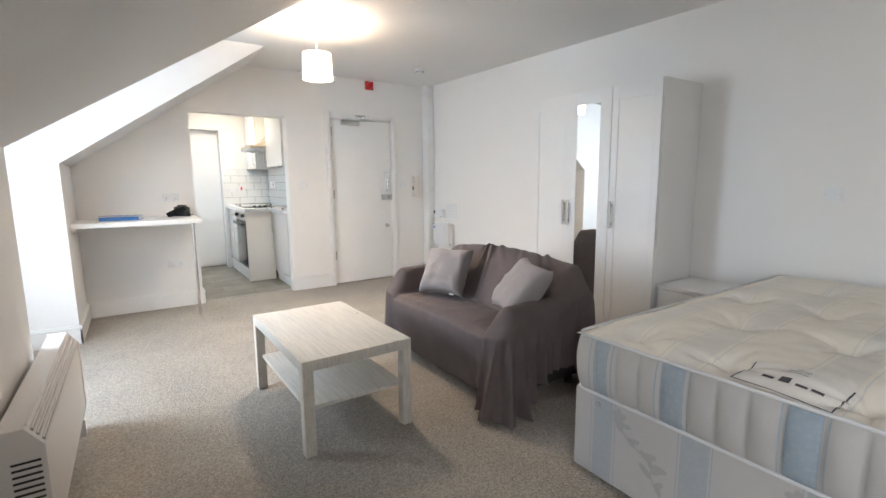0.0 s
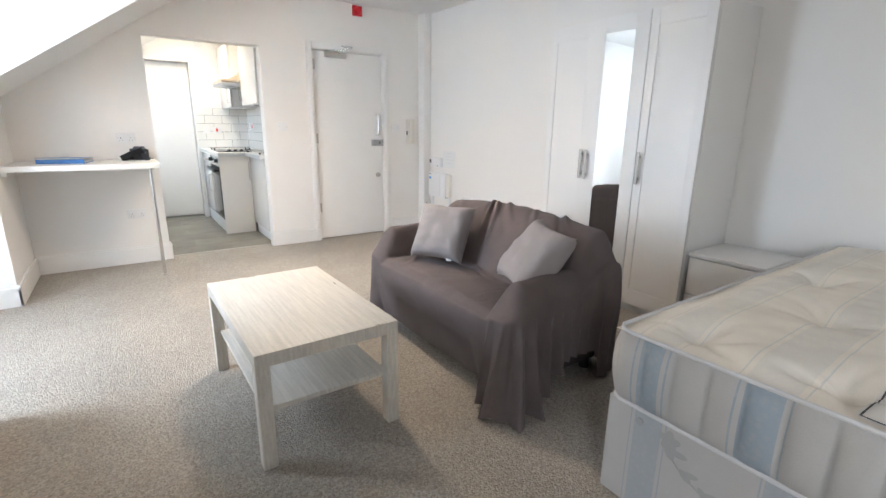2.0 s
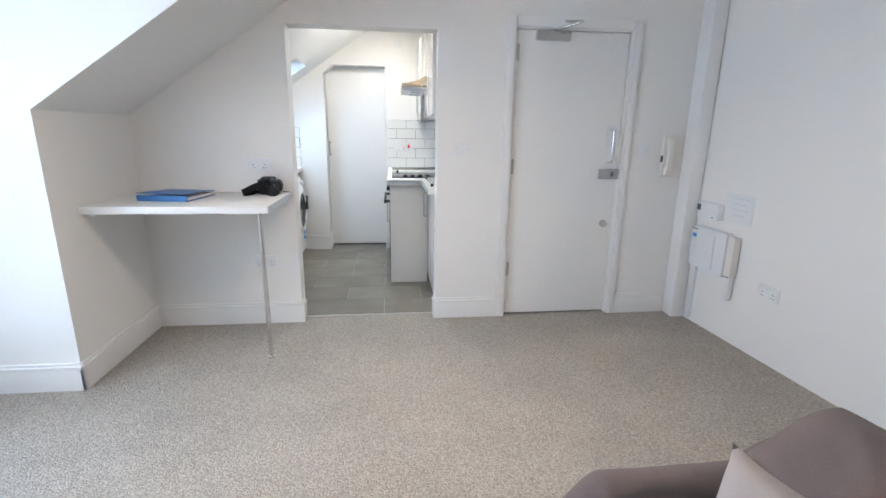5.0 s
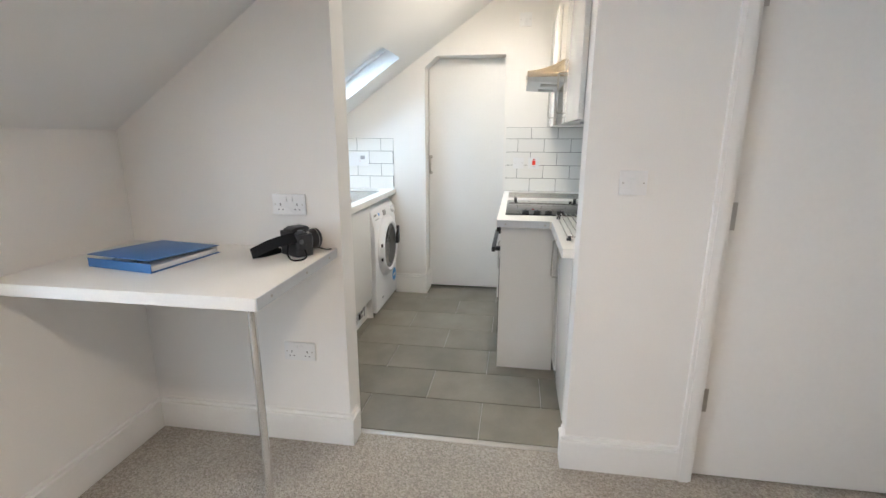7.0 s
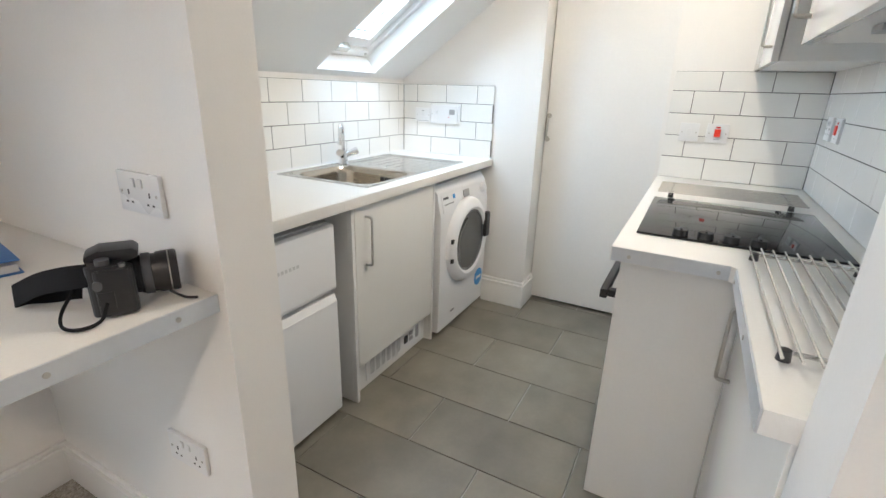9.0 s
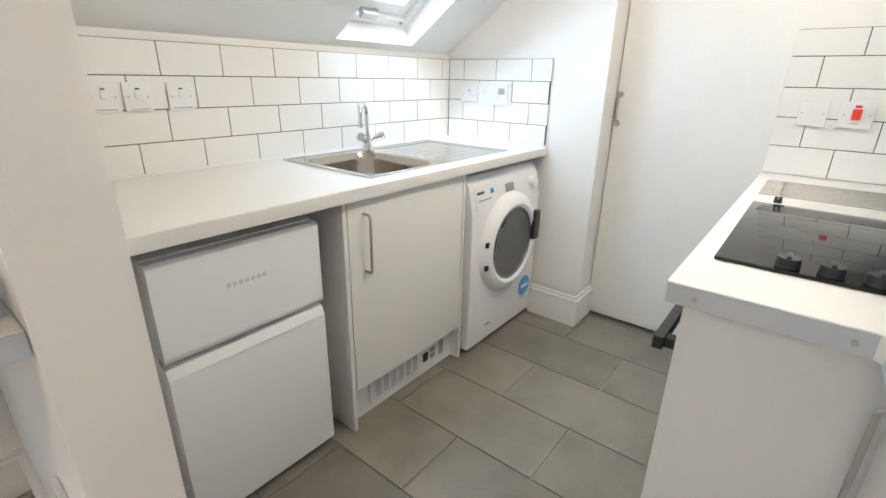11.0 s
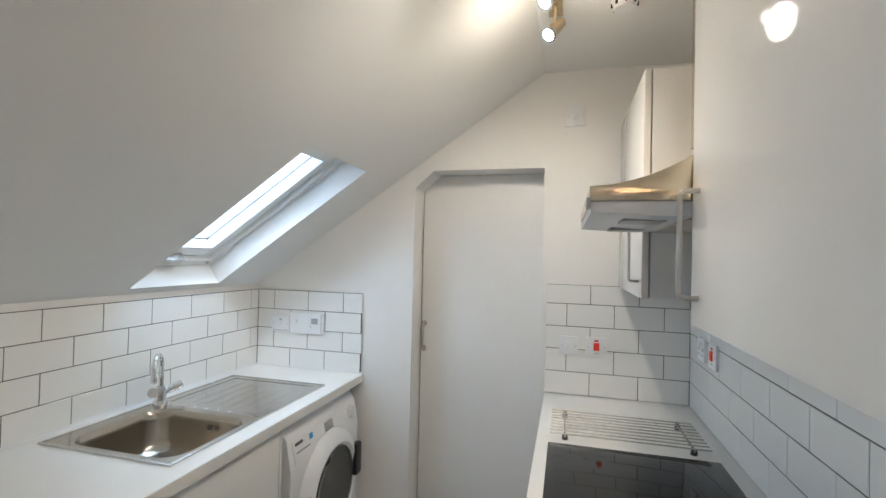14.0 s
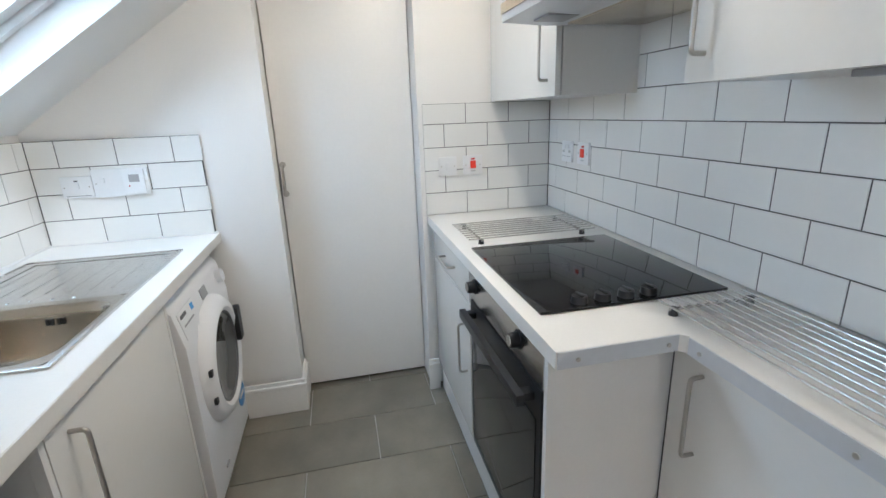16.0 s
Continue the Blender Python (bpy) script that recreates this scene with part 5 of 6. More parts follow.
def sofa():
    """A two-seat sofa with a throw laid over all of it: taut over seat and front, gathered at the near arm."""
    x0, x1, y0, y1 = 2.075, 2.83, 2.03, 3.365
    t = thing("sofa", (2.45, 2.7, 0), "two-seat sofa under a rumpled taupe throw", "sofa")
    part("frame", boxes((x0 + 0.1, x1 - 0.05, y0 + 0.1, y1 - 0.08, 0.05, 0.3), bevel=0.02), M_DARKFAB, t)
    for x in (x0 + 0.13, x1 - 0.1):
        for y in (y0 + 0.13, y1 - 0.13):
            part("foot", rod((x, y, 0), (x, y, 0.06), 0.025), M_BLACK, t)
    n, cx, cy = 860, 2.42, 2.69
    rim = rounded(x0, x1, y0, y1, 0.09, n=12)
    per = []
    total = sum((Vector(rim[i]) - Vector(rim[i - 1])).length for i in range(len(rim)))
    step, acc, i = total / n, 0.0, 0
    pts = [Vector((*p, 0)) for p in rim] + [Vector((*rim[0], 0))]
    for k in range(n):
        want = k * step
        while acc + (pts[i + 1] - pts[i]).length < want:
            acc += (pts[i + 1] - pts[i]).length
            i += 1
        d = pts[i + 1] - pts[i]
        per.append(pts[i] + d * ((want - acc) / max(d.length, 1e-9)))

    def roll(v, centre, half):
        return math.sqrt(max(0.0, 1 - ((v - centre) / half) ** 2))

    def height(x, y):
        seat = 0.425 + 0.015 * math.sin(min(1, max(0, (y - y0) / (y1 - y0))) * math.pi) - 0.03 * smooth01(x0 + 0.05, x0 - 0.005, x) - 0.02 * smooth01(2.3, 2.48, x)
        front = smooth01(x0 - 0.02, x0 + 0.13, x)
        near = 0.36 + (0.05 + 0.155 * front) * max(roll(y, 2.125, 0.1), 0.62 * smooth01(2.3, 2.05, y) if y > 2.125 else 0)
        far = 0.36 + (0.07 + 0.175 * front) * max(roll(y, 3.265, 0.1), 0.5 * smooth01(3.1, 3.3, y) if y < 3.265 else 0)
        bk = 1 - (1 - min(1, max(0, (x - 2.45) / 0.26))) ** 1.7
        top = 0.725 + 0.045 * math.sin(min(1, max(0, (y - 2.1) / 1.25)) * math.pi)
        top -= 0.13 * smooth01(2.13, 2.03, y) + 0.13 * smooth01(3.27, 3.37, y)
        top -= 0.13 * smooth01(x1 - 0.1, x1 + 0.005, x)
        back = 0.41 + bk * (top - 0.41)
        return max(seat, near, far, back if x > 2.45 else 0)

    def wrinkle(x, y):
        w = 0.005 * noise.noise(Vector((x * 7, y * 3.2, 1.7))) + 0.003 * noise.noise(Vector((x * 13, y * 12, 4)))
        for a, b, width, lift in (
                ((2.48, 2.72), (2.74, 2.86), 0.016, 0.028), ((2.52, 2.83), (2.76, 2.9), 0.014, 0.024), ((2.56, 2.6), (2.76, 2.8), 0.018, 0.016),
                ((2.5, 3.02), (2.72, 3.2), 0.02, 0.014), ((2.55, 2.45), (2.75, 2.55), 0.016, 0.014), ((2.6, 2.2), (2.78, 2.42), 0.018, 0.018),
                ((2.46, 2.35), (2.46, 2.95), 0.012, 0.012), ((2.42, 2.5), (2.44, 2.9), 0.01, 0.009),
                ((2.16, 3.12), (2.4, 2.98), 0.014, 0.008), ((2.13, 3.0), (2.33, 3.1), 0.013, 0.008), ((2.12, 2.3), (2.36, 2.24), 0.014, 0.012), ((2.15, 2.38), (2.42, 2.3), 0.016, 0.009),
                ((2.2, 2.22), (2.62, 2.2), 0.016, 0.014), ((2.2, 2.13), (2.7, 2.15), 0.02, 0.01), ((2.13, 3.2), (2.5, 3.19), 0.016, -0.012)):
            w += crease(x, y, a, b, width, lift)
        return w

    bm = bmesh.new()
    rows = []
    cache = [noise.noise(Vector((p.x * 3.1, p.y * 3.1, 0))) for p in per]
    for f in [1 - j / 26 for j in range(26)] + [0.0]:
        row = []
        for k, p in enumerate(per):
            nx = Vector((max(0, p.x - x1 + 0.09) - max(0, x0 + 0.09 - p.x), max(0, p.y - y1 + 0.09) - max(0, y0 + 0.09 - p.y), 0)).normalized()
            s = k * step
            front = smooth01(y0 + 0.14, y0 + 0.3, p.y) * smooth01(x0 + 0.1, x0 + 0.02, p.x) * smooth01(y1 - 0.02, y1 - 0.1, p.y)
            corner = math.exp(-((p.x - x0 - 0.02) ** 2 + (p.y - y0 - 0.03) ** 2) / 0.016)
            side = smooth01(y0 + 0.09, y0 + 0.01, p.y)
            layer = side * smooth01(2.6, 2.635, p.x)
            swag = side * smooth01(2.2, 2.42, p.x) * smooth01(2.66, 2.6, p.x)
            fold = 1 - 2 * abs(math.sin(s * 44 + 3 * cache[k] + f * 0.9)) ** 0.8
            fine = math.sin(s * 121 + 6 * cache[k] + f * 1.5)
            gather = side * smooth01(2.62, 2.3, p.x) + corner
            out = f ** 0.7 * (0.042 * min(1, gather) * fold + 0.009 * gather * fine) + 0.006 * f * math.sin(s * 17 + 9 * cache[k])
            out += 0.1 * corner * f ** 1.3 + 0.012 * side * f * (1 - layer) + layer * (0.008 + 0.01 * math.sin(min(1, f * 1.6) * math.pi)) + layer * 0.012 * f * math.sin(p.x * 70)
            far_arm = smooth01(y1 - 0.12, y1, p.y)
            out += far_arm * (0.035 * f + 0.012 * f * math.sin(s * 42))
            out = out * (1 - front) + front * (-0.075 * f ** 1.4 + 0.012 * math.sin(min(1, f * 2.2) * math.pi) + 0.004 * f * math.sin(s * 23 + 5 * cache[k]))
            hem = 0.012 + 0.03 * front + 0.17 * swag + 0.02 * far_arm + 0.012 * abs(cache[k])
            z = height(p.x, p.y) * (1 - f) + hem * f
            row.append(bm.verts.new((p.x + nx.x * out, p.y + nx.y * out, z)))
        rows.append(row)
    for g in [1 - j / 64 for j in range(1, 64)]:
        row = []
        for p in per:
            x, y = cx + (p.x - cx) * g, cy + (p.y - cy) * g
            row.append(bm.verts.new((x, y, height(x, y) + wrinkle(x, y) * min(1, (1 - g) * 14))))
        rows.append(row)
    for a, b in zip(rows, rows[1:]):
        for k in range(n):
            bm.faces.new((a[k], a[(k + 1) % n], b[(k + 1) % n], b[k]))
    bm.faces.new(rows[-1])
    for v in bm.verts:
        v.co.z += 0.003 * noise.noise(v.co * 11) if v.co.z > 0.06 else 0
    bmesh.ops.recalc_face_normals(bm, faces=bm.faces[:])
    ob = part("throw", bm, M_SOFA, t, "taupe brown throw hanging in folds")
    ob.data.set_sharp_from_angle(angle=radians(180))


sofa()


def cushion(at, turn, size, label, tag=False):
    t = thing("cushion", at, label, "cushion", group="sofa cushions")
    t.matrix_basis = at_m = Matrix.Translation(at) @ turn
    bm = bmesh.new()
    n = 26
    sheets = []
    for s in (1, -1):
        g = []
        for i in range(n + 1):
            row = []
            for j in range(n + 1):
                u, v = 2 * i / n - 1, 2 * j / n - 1
                pinch = 1 - 0.15 * (1 - abs(u) ** 2.5) * abs(v) ** 6
                pinch2 = 1 - 0.15 * (1 - abs(v) ** 2.5) * abs(u) ** 6
                puff = max(0, (1 - u ** 4) * (1 - v ** 4)) ** 0.45
                w = 0.012 * noise.noise(Vector((u * 2.2, v * 2.2, s * 2))) + 0.02 * max(0, 0.3 - 2 * abs(noise.noise(Vector((u * 1.5 + v, v * 2.5 - u, s * 3))))) + 0.004 * noise.noise(Vector((u * 7, v * 5, s * 5)))
                row.append((u * size / 2 * pinch2, v * size / 2 * pinch, s * (0.074 * puff + w * puff)))
            g.append(row)
        sheets.append(g)
    for g in sheets:
        vs = [[bm.verts.new(c) for c in row] for row in g]
        for i in range(n):
            for j in range(n):
                bm.faces.new((vs[i][j], vs[i + 1][j], vs[i + 1][j + 1], vs[i][j + 1]))
    bmesh.ops.remove_doubles(bm, verts=bm.verts[:], dist=0.0008)
    bmesh.ops.recalc_face_normals(bm, faces=bm.faces[:])
    ob = new("cover", mesh_of("cover", bm, M_CUSH))
    ob.parent = t
    ob.data.set_sharp_from_angle(angle=radians(70))
    if tag:
        sewn = new("tag", mesh_of("tag", boxes((-size * 0.47, -size * 0.42, -size * 0.3, -size * 0.2, -0.001, 0.001)), M_PAPER))
        sewn.parent = t
        tagged(sewn, "small white sewn-in tag")


cushion((2.375, 2.96, 0.605), Matrix.Rotation(radians(25), 4, "Z") @ Matrix.Rotation(radians(-60), 4, "Y"), 0.35, "grey mauve square cushion leaning in the far corner", True)
cushion((2.43, 2.27, 0.605), Matrix.Rotation(radians(-18), 4, "Z") @ Matrix.Rotation(radians(-52), 4, "Y") @ Matrix.Rotation(radians(-4), 4, "Z"), 0.36, "grey mauve square cushion tilted against the arm")


def wardrobe():
    x, y0, y1, h = 3.572, 2.16, 3.33, 1.895
    t = thing("wardrobe", (3.76, 2.8, 0), "white three-door wardrobe with a mirrored middle door", "wardrobe")
    part("body", prism([(x + 0.2, y0 + 0.019), (4.05, y0 + 0.019), (3.998, y1 - 0.019), (x + 0.2, y1 - 0.019)], "z", 0.08, h - 0.02), M_FOIL, t)
    part("side_panel", boxes((x + 0.022, 4.055, y0, y0 + 0.018, 0.06, h), bevel=0.0015), M_FOIL, t)
    part("side_panel", boxes((x + 0.022, 3.999, y1 - 0.018, y1, 0.06, h), bevel=0.0015), M_FOIL, t)
    for z in (0.061, h - 0.019):
        part("shelf_panel", prism([(x + 0.022, y0 + 0.0185), (4.05, y0 + 0.0185), (3.998, y1 - 0.0185), (x + 0.022, y1 - 0.0185)], "z", z, z + 0.018), M_FOIL, t)
    part("plinth", prism([(x + 0.045, y0 + 0.002), (4.05, y0 + 0.002), (3.995, y1 - 0.002), (x + 0.045, y1 - 0.002)], "z", 0, 0.06), M_FOIL, t)
    w = (y1 - y0) / 3
    for i in range(3):
        a, b = y0 + w * i + 0.003, y0 + w * (i + 1) - 0.003
        d = part("door", boxes((x + 0.004, x + 0.02, a, b, 0.065, h - 0.004), bevel=0.0015), M_FOIL, t, "mirrored wardrobe door" if i == 1 else "")
        s = 0.055 if i != 1 else 0.09
        part("door_frame", boxes((x - 0.002, x + 0.004, a, a + s, 0.065, h - 0.004), (x - 0.002, x + 0.004, b - s, b, 0.065, h - 0.004), (x - 0.002, x + 0.004, a + s, b - s, 0.065, 0.165), (x - 0.002, x + 0.004, a + s, b - s, h - 0.1, h - 0.004), bevel=0.001), M_FOIL, d)
        if i == 1:
            part("mirror", boxes((x + 0.0005, x + 0.003, a + s, b - s, 0.165, h - 0.1)), M_MIRROR, d, "tall narrow mirror")
        if i == 1:
            hinge = Matrix.Translation((x + 0.012, a, 0))
            d.matrix_basis = hinge @ Matrix.Rotation(radians(4.2), 4, "Z") @ hinge.inverted()
        hy = b - 0.028 if i < 2 else a + 0.028
        hd = part("handle", boxes((x - 0.028, x - 0.022, hy - 0.0105, hy + 0.0105, 0.865, 1.065), (x - 0.022, x - 0.001, hy - 0.006, hy + 0.006, 0.89, 0.905), (x - 0.022, x - 0.001, hy - 0.006, hy + 0.006, 1.025, 1.04), bevel=0.002), M_SATIN, d, "flat satin metal handle")


wardrobe()


def bedside():
    x, y0, y1, h = 3.61, 1.735, 2.145, 0.495
    t = thing("bedside_table", (3.78, 2.0, 0), "white bedside table with two drawers", "bedside table")
    part("body", boxes((x + 0.02, RIGHT + 0.065, y0, y1, 0.05, h - 0.02), bevel=0.001), M_FOIL, t)
    part("top", boxes((x - 0.004, RIGHT + 0.07, y0 - 0.003, y1 + 0.003, h - 0.02, h), bevel=0.002), M_FOIL, t)
    part("plinth", boxes((x + 0.03, RIGHT - 0.01, y0 + 0.003, y1 - 0.003, 0, 0.05)), M_FOIL, t)
    for z0, z1 in ((0.06, 0.232), (0.245, 0.465)):
        part("drawer", boxes((x, x + 0.018, y0 + 0.003, y1 - 0.003, z0, z1), bevel=0.0015), M_FOIL, t)


bedside()

BY0, BY1, BX0, BX1 = 0.175, 1.555, 2.06, 3.98
BANDS = [(1.42, 0.034, 0.55), (1.14, 0.042, 0.6), (0.775, 0.04, 0.7), (0.42, 0.036, 0.6), (0.25, 0.03, 0.5)]
# Shade on the bed's sides is put into the border and divan colours.
M_MATT = striped_material("shaded_striped_ticking", (0.46, 0.448, 0.428), (0.19, 0.295, 0.39), 1, [(c, h, a * 0.9) for c, h, a in BANDS] + [(c + s * (h + 0.014), 0.0025, 0.5) for c, h, a in BANDS for s in (-1, 1)])
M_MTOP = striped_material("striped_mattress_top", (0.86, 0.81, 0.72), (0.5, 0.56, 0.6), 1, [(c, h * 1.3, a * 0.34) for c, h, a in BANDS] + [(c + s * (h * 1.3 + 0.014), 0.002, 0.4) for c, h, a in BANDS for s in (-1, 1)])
M_DIVAN = striped_material("shaded_divan_fabric", (0.49, 0.478, 0.467), (0.28, 0.35, 0.42), 1, [(1.415, 0.043, 0.5), (1.06, 0.047, 0.5), (0.71, 0.045, 0.5), (0.35, 0.045, 0.5)] + [(c + s * 0.055, 0.002, 0.6) for c in (1.415, 1.06, 0.71, 0.35) for s in (-1, 1)])


M_LABEL = material("label_cloth", (0.8, 0.77, 0.72), 0.85, vary=0.03, grain=300)


def bed():
    t = thing("divan_base", (3.0, 0.9, 0), "double divan bed base in pale striped damask", "bed")
    bm = boxes((BX0 + 0.006, BX1, BY0, BY1, 0.035, 0.385), bevel=0.018, seg=3)
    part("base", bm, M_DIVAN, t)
    dam = material("damask_sprig", (0.39, 0.387, 0.382), 0.7, vary=0.06, grain=200)
    rng = random.Random(4)

    def leaf(stem, q, a, length, width):
        """A flat leaf woven into the front of the base, pointing along the angle a."""
        bm = bmesh.new()
        u, v = Vector((0, math.sin(a), math.cos(a))), Vector((0, math.cos(a), -math.sin(a)))
        ring = [q + u * length * (0.5 - 0.5 * math.cos(k * math.tau / 12)) + v * width * math.sin(k * math.tau / 12) for k in range(12)]
        bm.faces.new([bm.verts.new(c) for c in ring])
        part("leaf", bm, dam, stem, smooth=False)

    for c0, lean in ((1.235, 1), (0.885, -1), (0.53, 1)):
        x = BX0 + 0.0052
        p = [Vector((x, c0 + lean * (-0.1 + 0.2 * k + 0.025 * math.sin(k * 9)), 0.08 + 0.26 * k + 0.02 * math.sin(k * 6))) for k in [i / 13 for i in range(14)]]
        stem = part("woven_sprig", tube(p, 0.0022, seg=6), dam, t, "faint woven leaf sprig")
        for i in range(1, 13):
            a = rng.uniform(0.5, 1.3) * (1 if i % 2 else -1) - 0.3 * lean
            leaf(stem, p[i] + Vector((-0.0008 - 0.00003 * i, 0, 0)), a, rng.uniform(0.04, 0.065), rng.uniform(0.009, 0.014))
        for k in range(5):
            leaf(stem, p[-1] + Vector((-0.0009 - 0.00005 * k, 0, 0)), k * math.tau / 5, 0.034, 0.012)
    part("corner_vent", rod((BX0 + 0.006, 1.44, 0.345), (BX0 + 0.001, 1.44, 0.345), 0.012, seg=14), M_GREYPL, t)
    for x in (BX0 + 0.12, BX1 - 0.12):
        for y in (BY0 + 0.12, BY1 - 0.12):
            part("castor", rod((x, y, 0), (x, y, 0.04), 0.025), M_BLACK, t)
    m = thing("mattress", (3.0, 0.9, 0.385), "bare double mattress with tufted cream top and blue stripes", "mattress")
    x0, x1, y0, y1, z0, z1 = BX0 - 0.004, BX1, BY0 - 0.005, BY1 - 0.006, 0.388, 0.612
    nx, ny = 150, 112
    tuft = [(x0 + 0.13 + 0.45 * i, y0 + 0.16 + 0.345 * j - 0.17 * (i % 2)) for i in range(5) for j in range(4) if i % 2 == 0 or j]

    def top_z(x, y):
        """The quilted top: a soft swell, pulled down at the tufts, with creases running to them."""
        e = min(x - x0, x1 - x, y - y0, y1 - y)
        z = z1 + 0.034 * smooth01(0, 0.13, e)
        for a, b in tuft:
            dx, dy = x - a, y - b
            r2 = dx * dx + dy * dy
            if r2 > 0.09:
                continue
            r = math.sqrt(r2)
            ang = math.atan2(dy, dx) + 0.35 * noise.noise(Vector((a * 7, b * 7, r * 6)))
            z -= 0.034 * math.exp(-r2 / 0.007) + 0.022 * math.exp(-r2 / 0.0012)
            crease = max(0, math.cos(ang * 3.5 + a * 9 + b * 5)) ** 10 + 0.6 * max(0, math.cos(ang * 2 + a * 4)) ** 14
            z -= 0.015 * crease * math.exp(-((r - 0.075) / 0.06) ** 2)
        return z + 0.006 * noise.noise(Vector((x * 6, y * 6, 0))) + 0.0025 * noise.noise(Vector((x * 19, y * 16, 3)))

    bm = bmesh.new()
    g = [[bm.verts.new((x0 + (x1 - x0) * i / nx, y0 + (y1 - y0) * j / ny, top_z(x0 + (x1 - x0) * i / nx, y0 + (y1 - y0) * j / ny))) for j in range(ny + 1)] for i in range(nx + 1)]
    for i in range(nx):
        for j in range(ny):
            bm.faces.new((g[i][j], g[i + 1][j], g[i + 1][j + 1], g[i][j + 1]))
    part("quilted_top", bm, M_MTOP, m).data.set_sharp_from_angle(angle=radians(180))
    # side borders with upright quilted ribs
    rr = 0.05
    rim = rounded(x0, x1, y0, y1, rr, n=8)
    pts = [Vector((*p, 0)) for p in rim] + [Vector((*rim[0], 0))]
    dense = []
    for a, b in zip(pts, pts[1:]):
        k = max(1, int((b - a).length / 0.008))
        dense += [a + (b - a) * (i / k) for i in range(k)]
    bm = bmesh.new()
    rings = []
    s = 0.0
    arc_len = []
    for i, p in enumerate(dense):
        s += (p - dense[i - 1]).length if i else 0
        arc_len.append(s)
    for f in [i / 12 for i in range(13)]:
        row = []
        for p, s in zip(dense, arc_len):
            nrm = Vector((max(0, p.x - x1 + rr) - max(0, x0 + rr - p.x), max(0, p.y - y1 + rr) - max(0, y0 + rr - p.y), 0)).normalized()
            rib = abs(math.sin(s * math.pi / 0.0885)) ** 0.4
            out = 0.027 * rib * math.sin(f * math.pi) ** 0.6 - 0.004
            q = p + nrm * out
            row.append(bm.verts.new((q.x, q.y, z0 + (z1 - z0) * f)))
        rings.append(row)
    k = len(dense)
    for a, b in zip(rings, rings[1:]):
        for i in range(k):
            bm.faces.new((a[i], a[(i + 1) % k], b[(i + 1) % k], b[i]))
    bmesh.ops.recalc_face_normals(bm, faces=bm.faces[:])
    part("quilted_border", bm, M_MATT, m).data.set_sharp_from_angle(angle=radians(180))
    pip = material("pale_piping", (0.66, 0.66, 0.66), 0.7, vary=0.05, grain=300)
    for z in (z0 + 0.002, z1 + 0.003):
        part("piping", tube([(p.x, p.y, z) for p in dense[::3]], 0.0065, seg=8, closed=True), pip, m)
    M = Matrix.Translation((2.16, 0.85, z1)) @ Matrix.Rotation(radians(-3), 4, "Z")

    def lb(a, b, c, e, lift, n=8):
        """A thin piece of cloth that lies on the quilted top."""
        bm = bmesh.new()
        grid = []
        for u in range(n + 1):
            row = []
            for w in range(n + 1):
                p = M @ Vector((a + (b - a) * u / n, c + (e - c) * w / n, 0))
                row.append(bm.verts.new((p.x, p.y, top_z(p.x, p.y) + 0.006 + lift)))
            grid.append(row)
        for u in range(n):
            for w in range(n):
                bm.faces.new((grid[u][w], grid[u + 1][w], grid[u + 1][w + 1], grid[u][w + 1]))
        bmesh.ops.recalc_face_normals(bm, faces=bm.faces[:])
        return bm
    lab = part("maker_label", lb(-0.085, 0.085, -0.135, 0.135, 0, 20), M_LABEL, m, "white printed cloth label")
    dk = material("label_print", (0.08, 0.08, 0.085), 0.8)
    for a, b, c, e in ((-0.08, -0.076, -0.128, 0.128), (-0.08, 0.07, 0.124, 0.128), (-0.08, 0.07, -0.128, -0.124)):
        part("label_border", lb(a, b, c, e, 0.002, 16), dk, lab)
    for y, w, hh in ((0.05, 0.03, 0.014), (0.008, 0.028, 0.026), (-0.036, 0.03, 0.01), (-0.074, 0.03, 0.014)):
        part("print_block", lb(-0.03, -0.03 + hh, y - w / 2, y + w / 2, 0.002), dk, lab)
    for k in range(3):
        part("print_block", lb(0.03 + 0.014 * k, 0.033 + 0.014 * k, -0.03, 0.04 - 0.015 * k, 0.002), dk, lab)


bed()


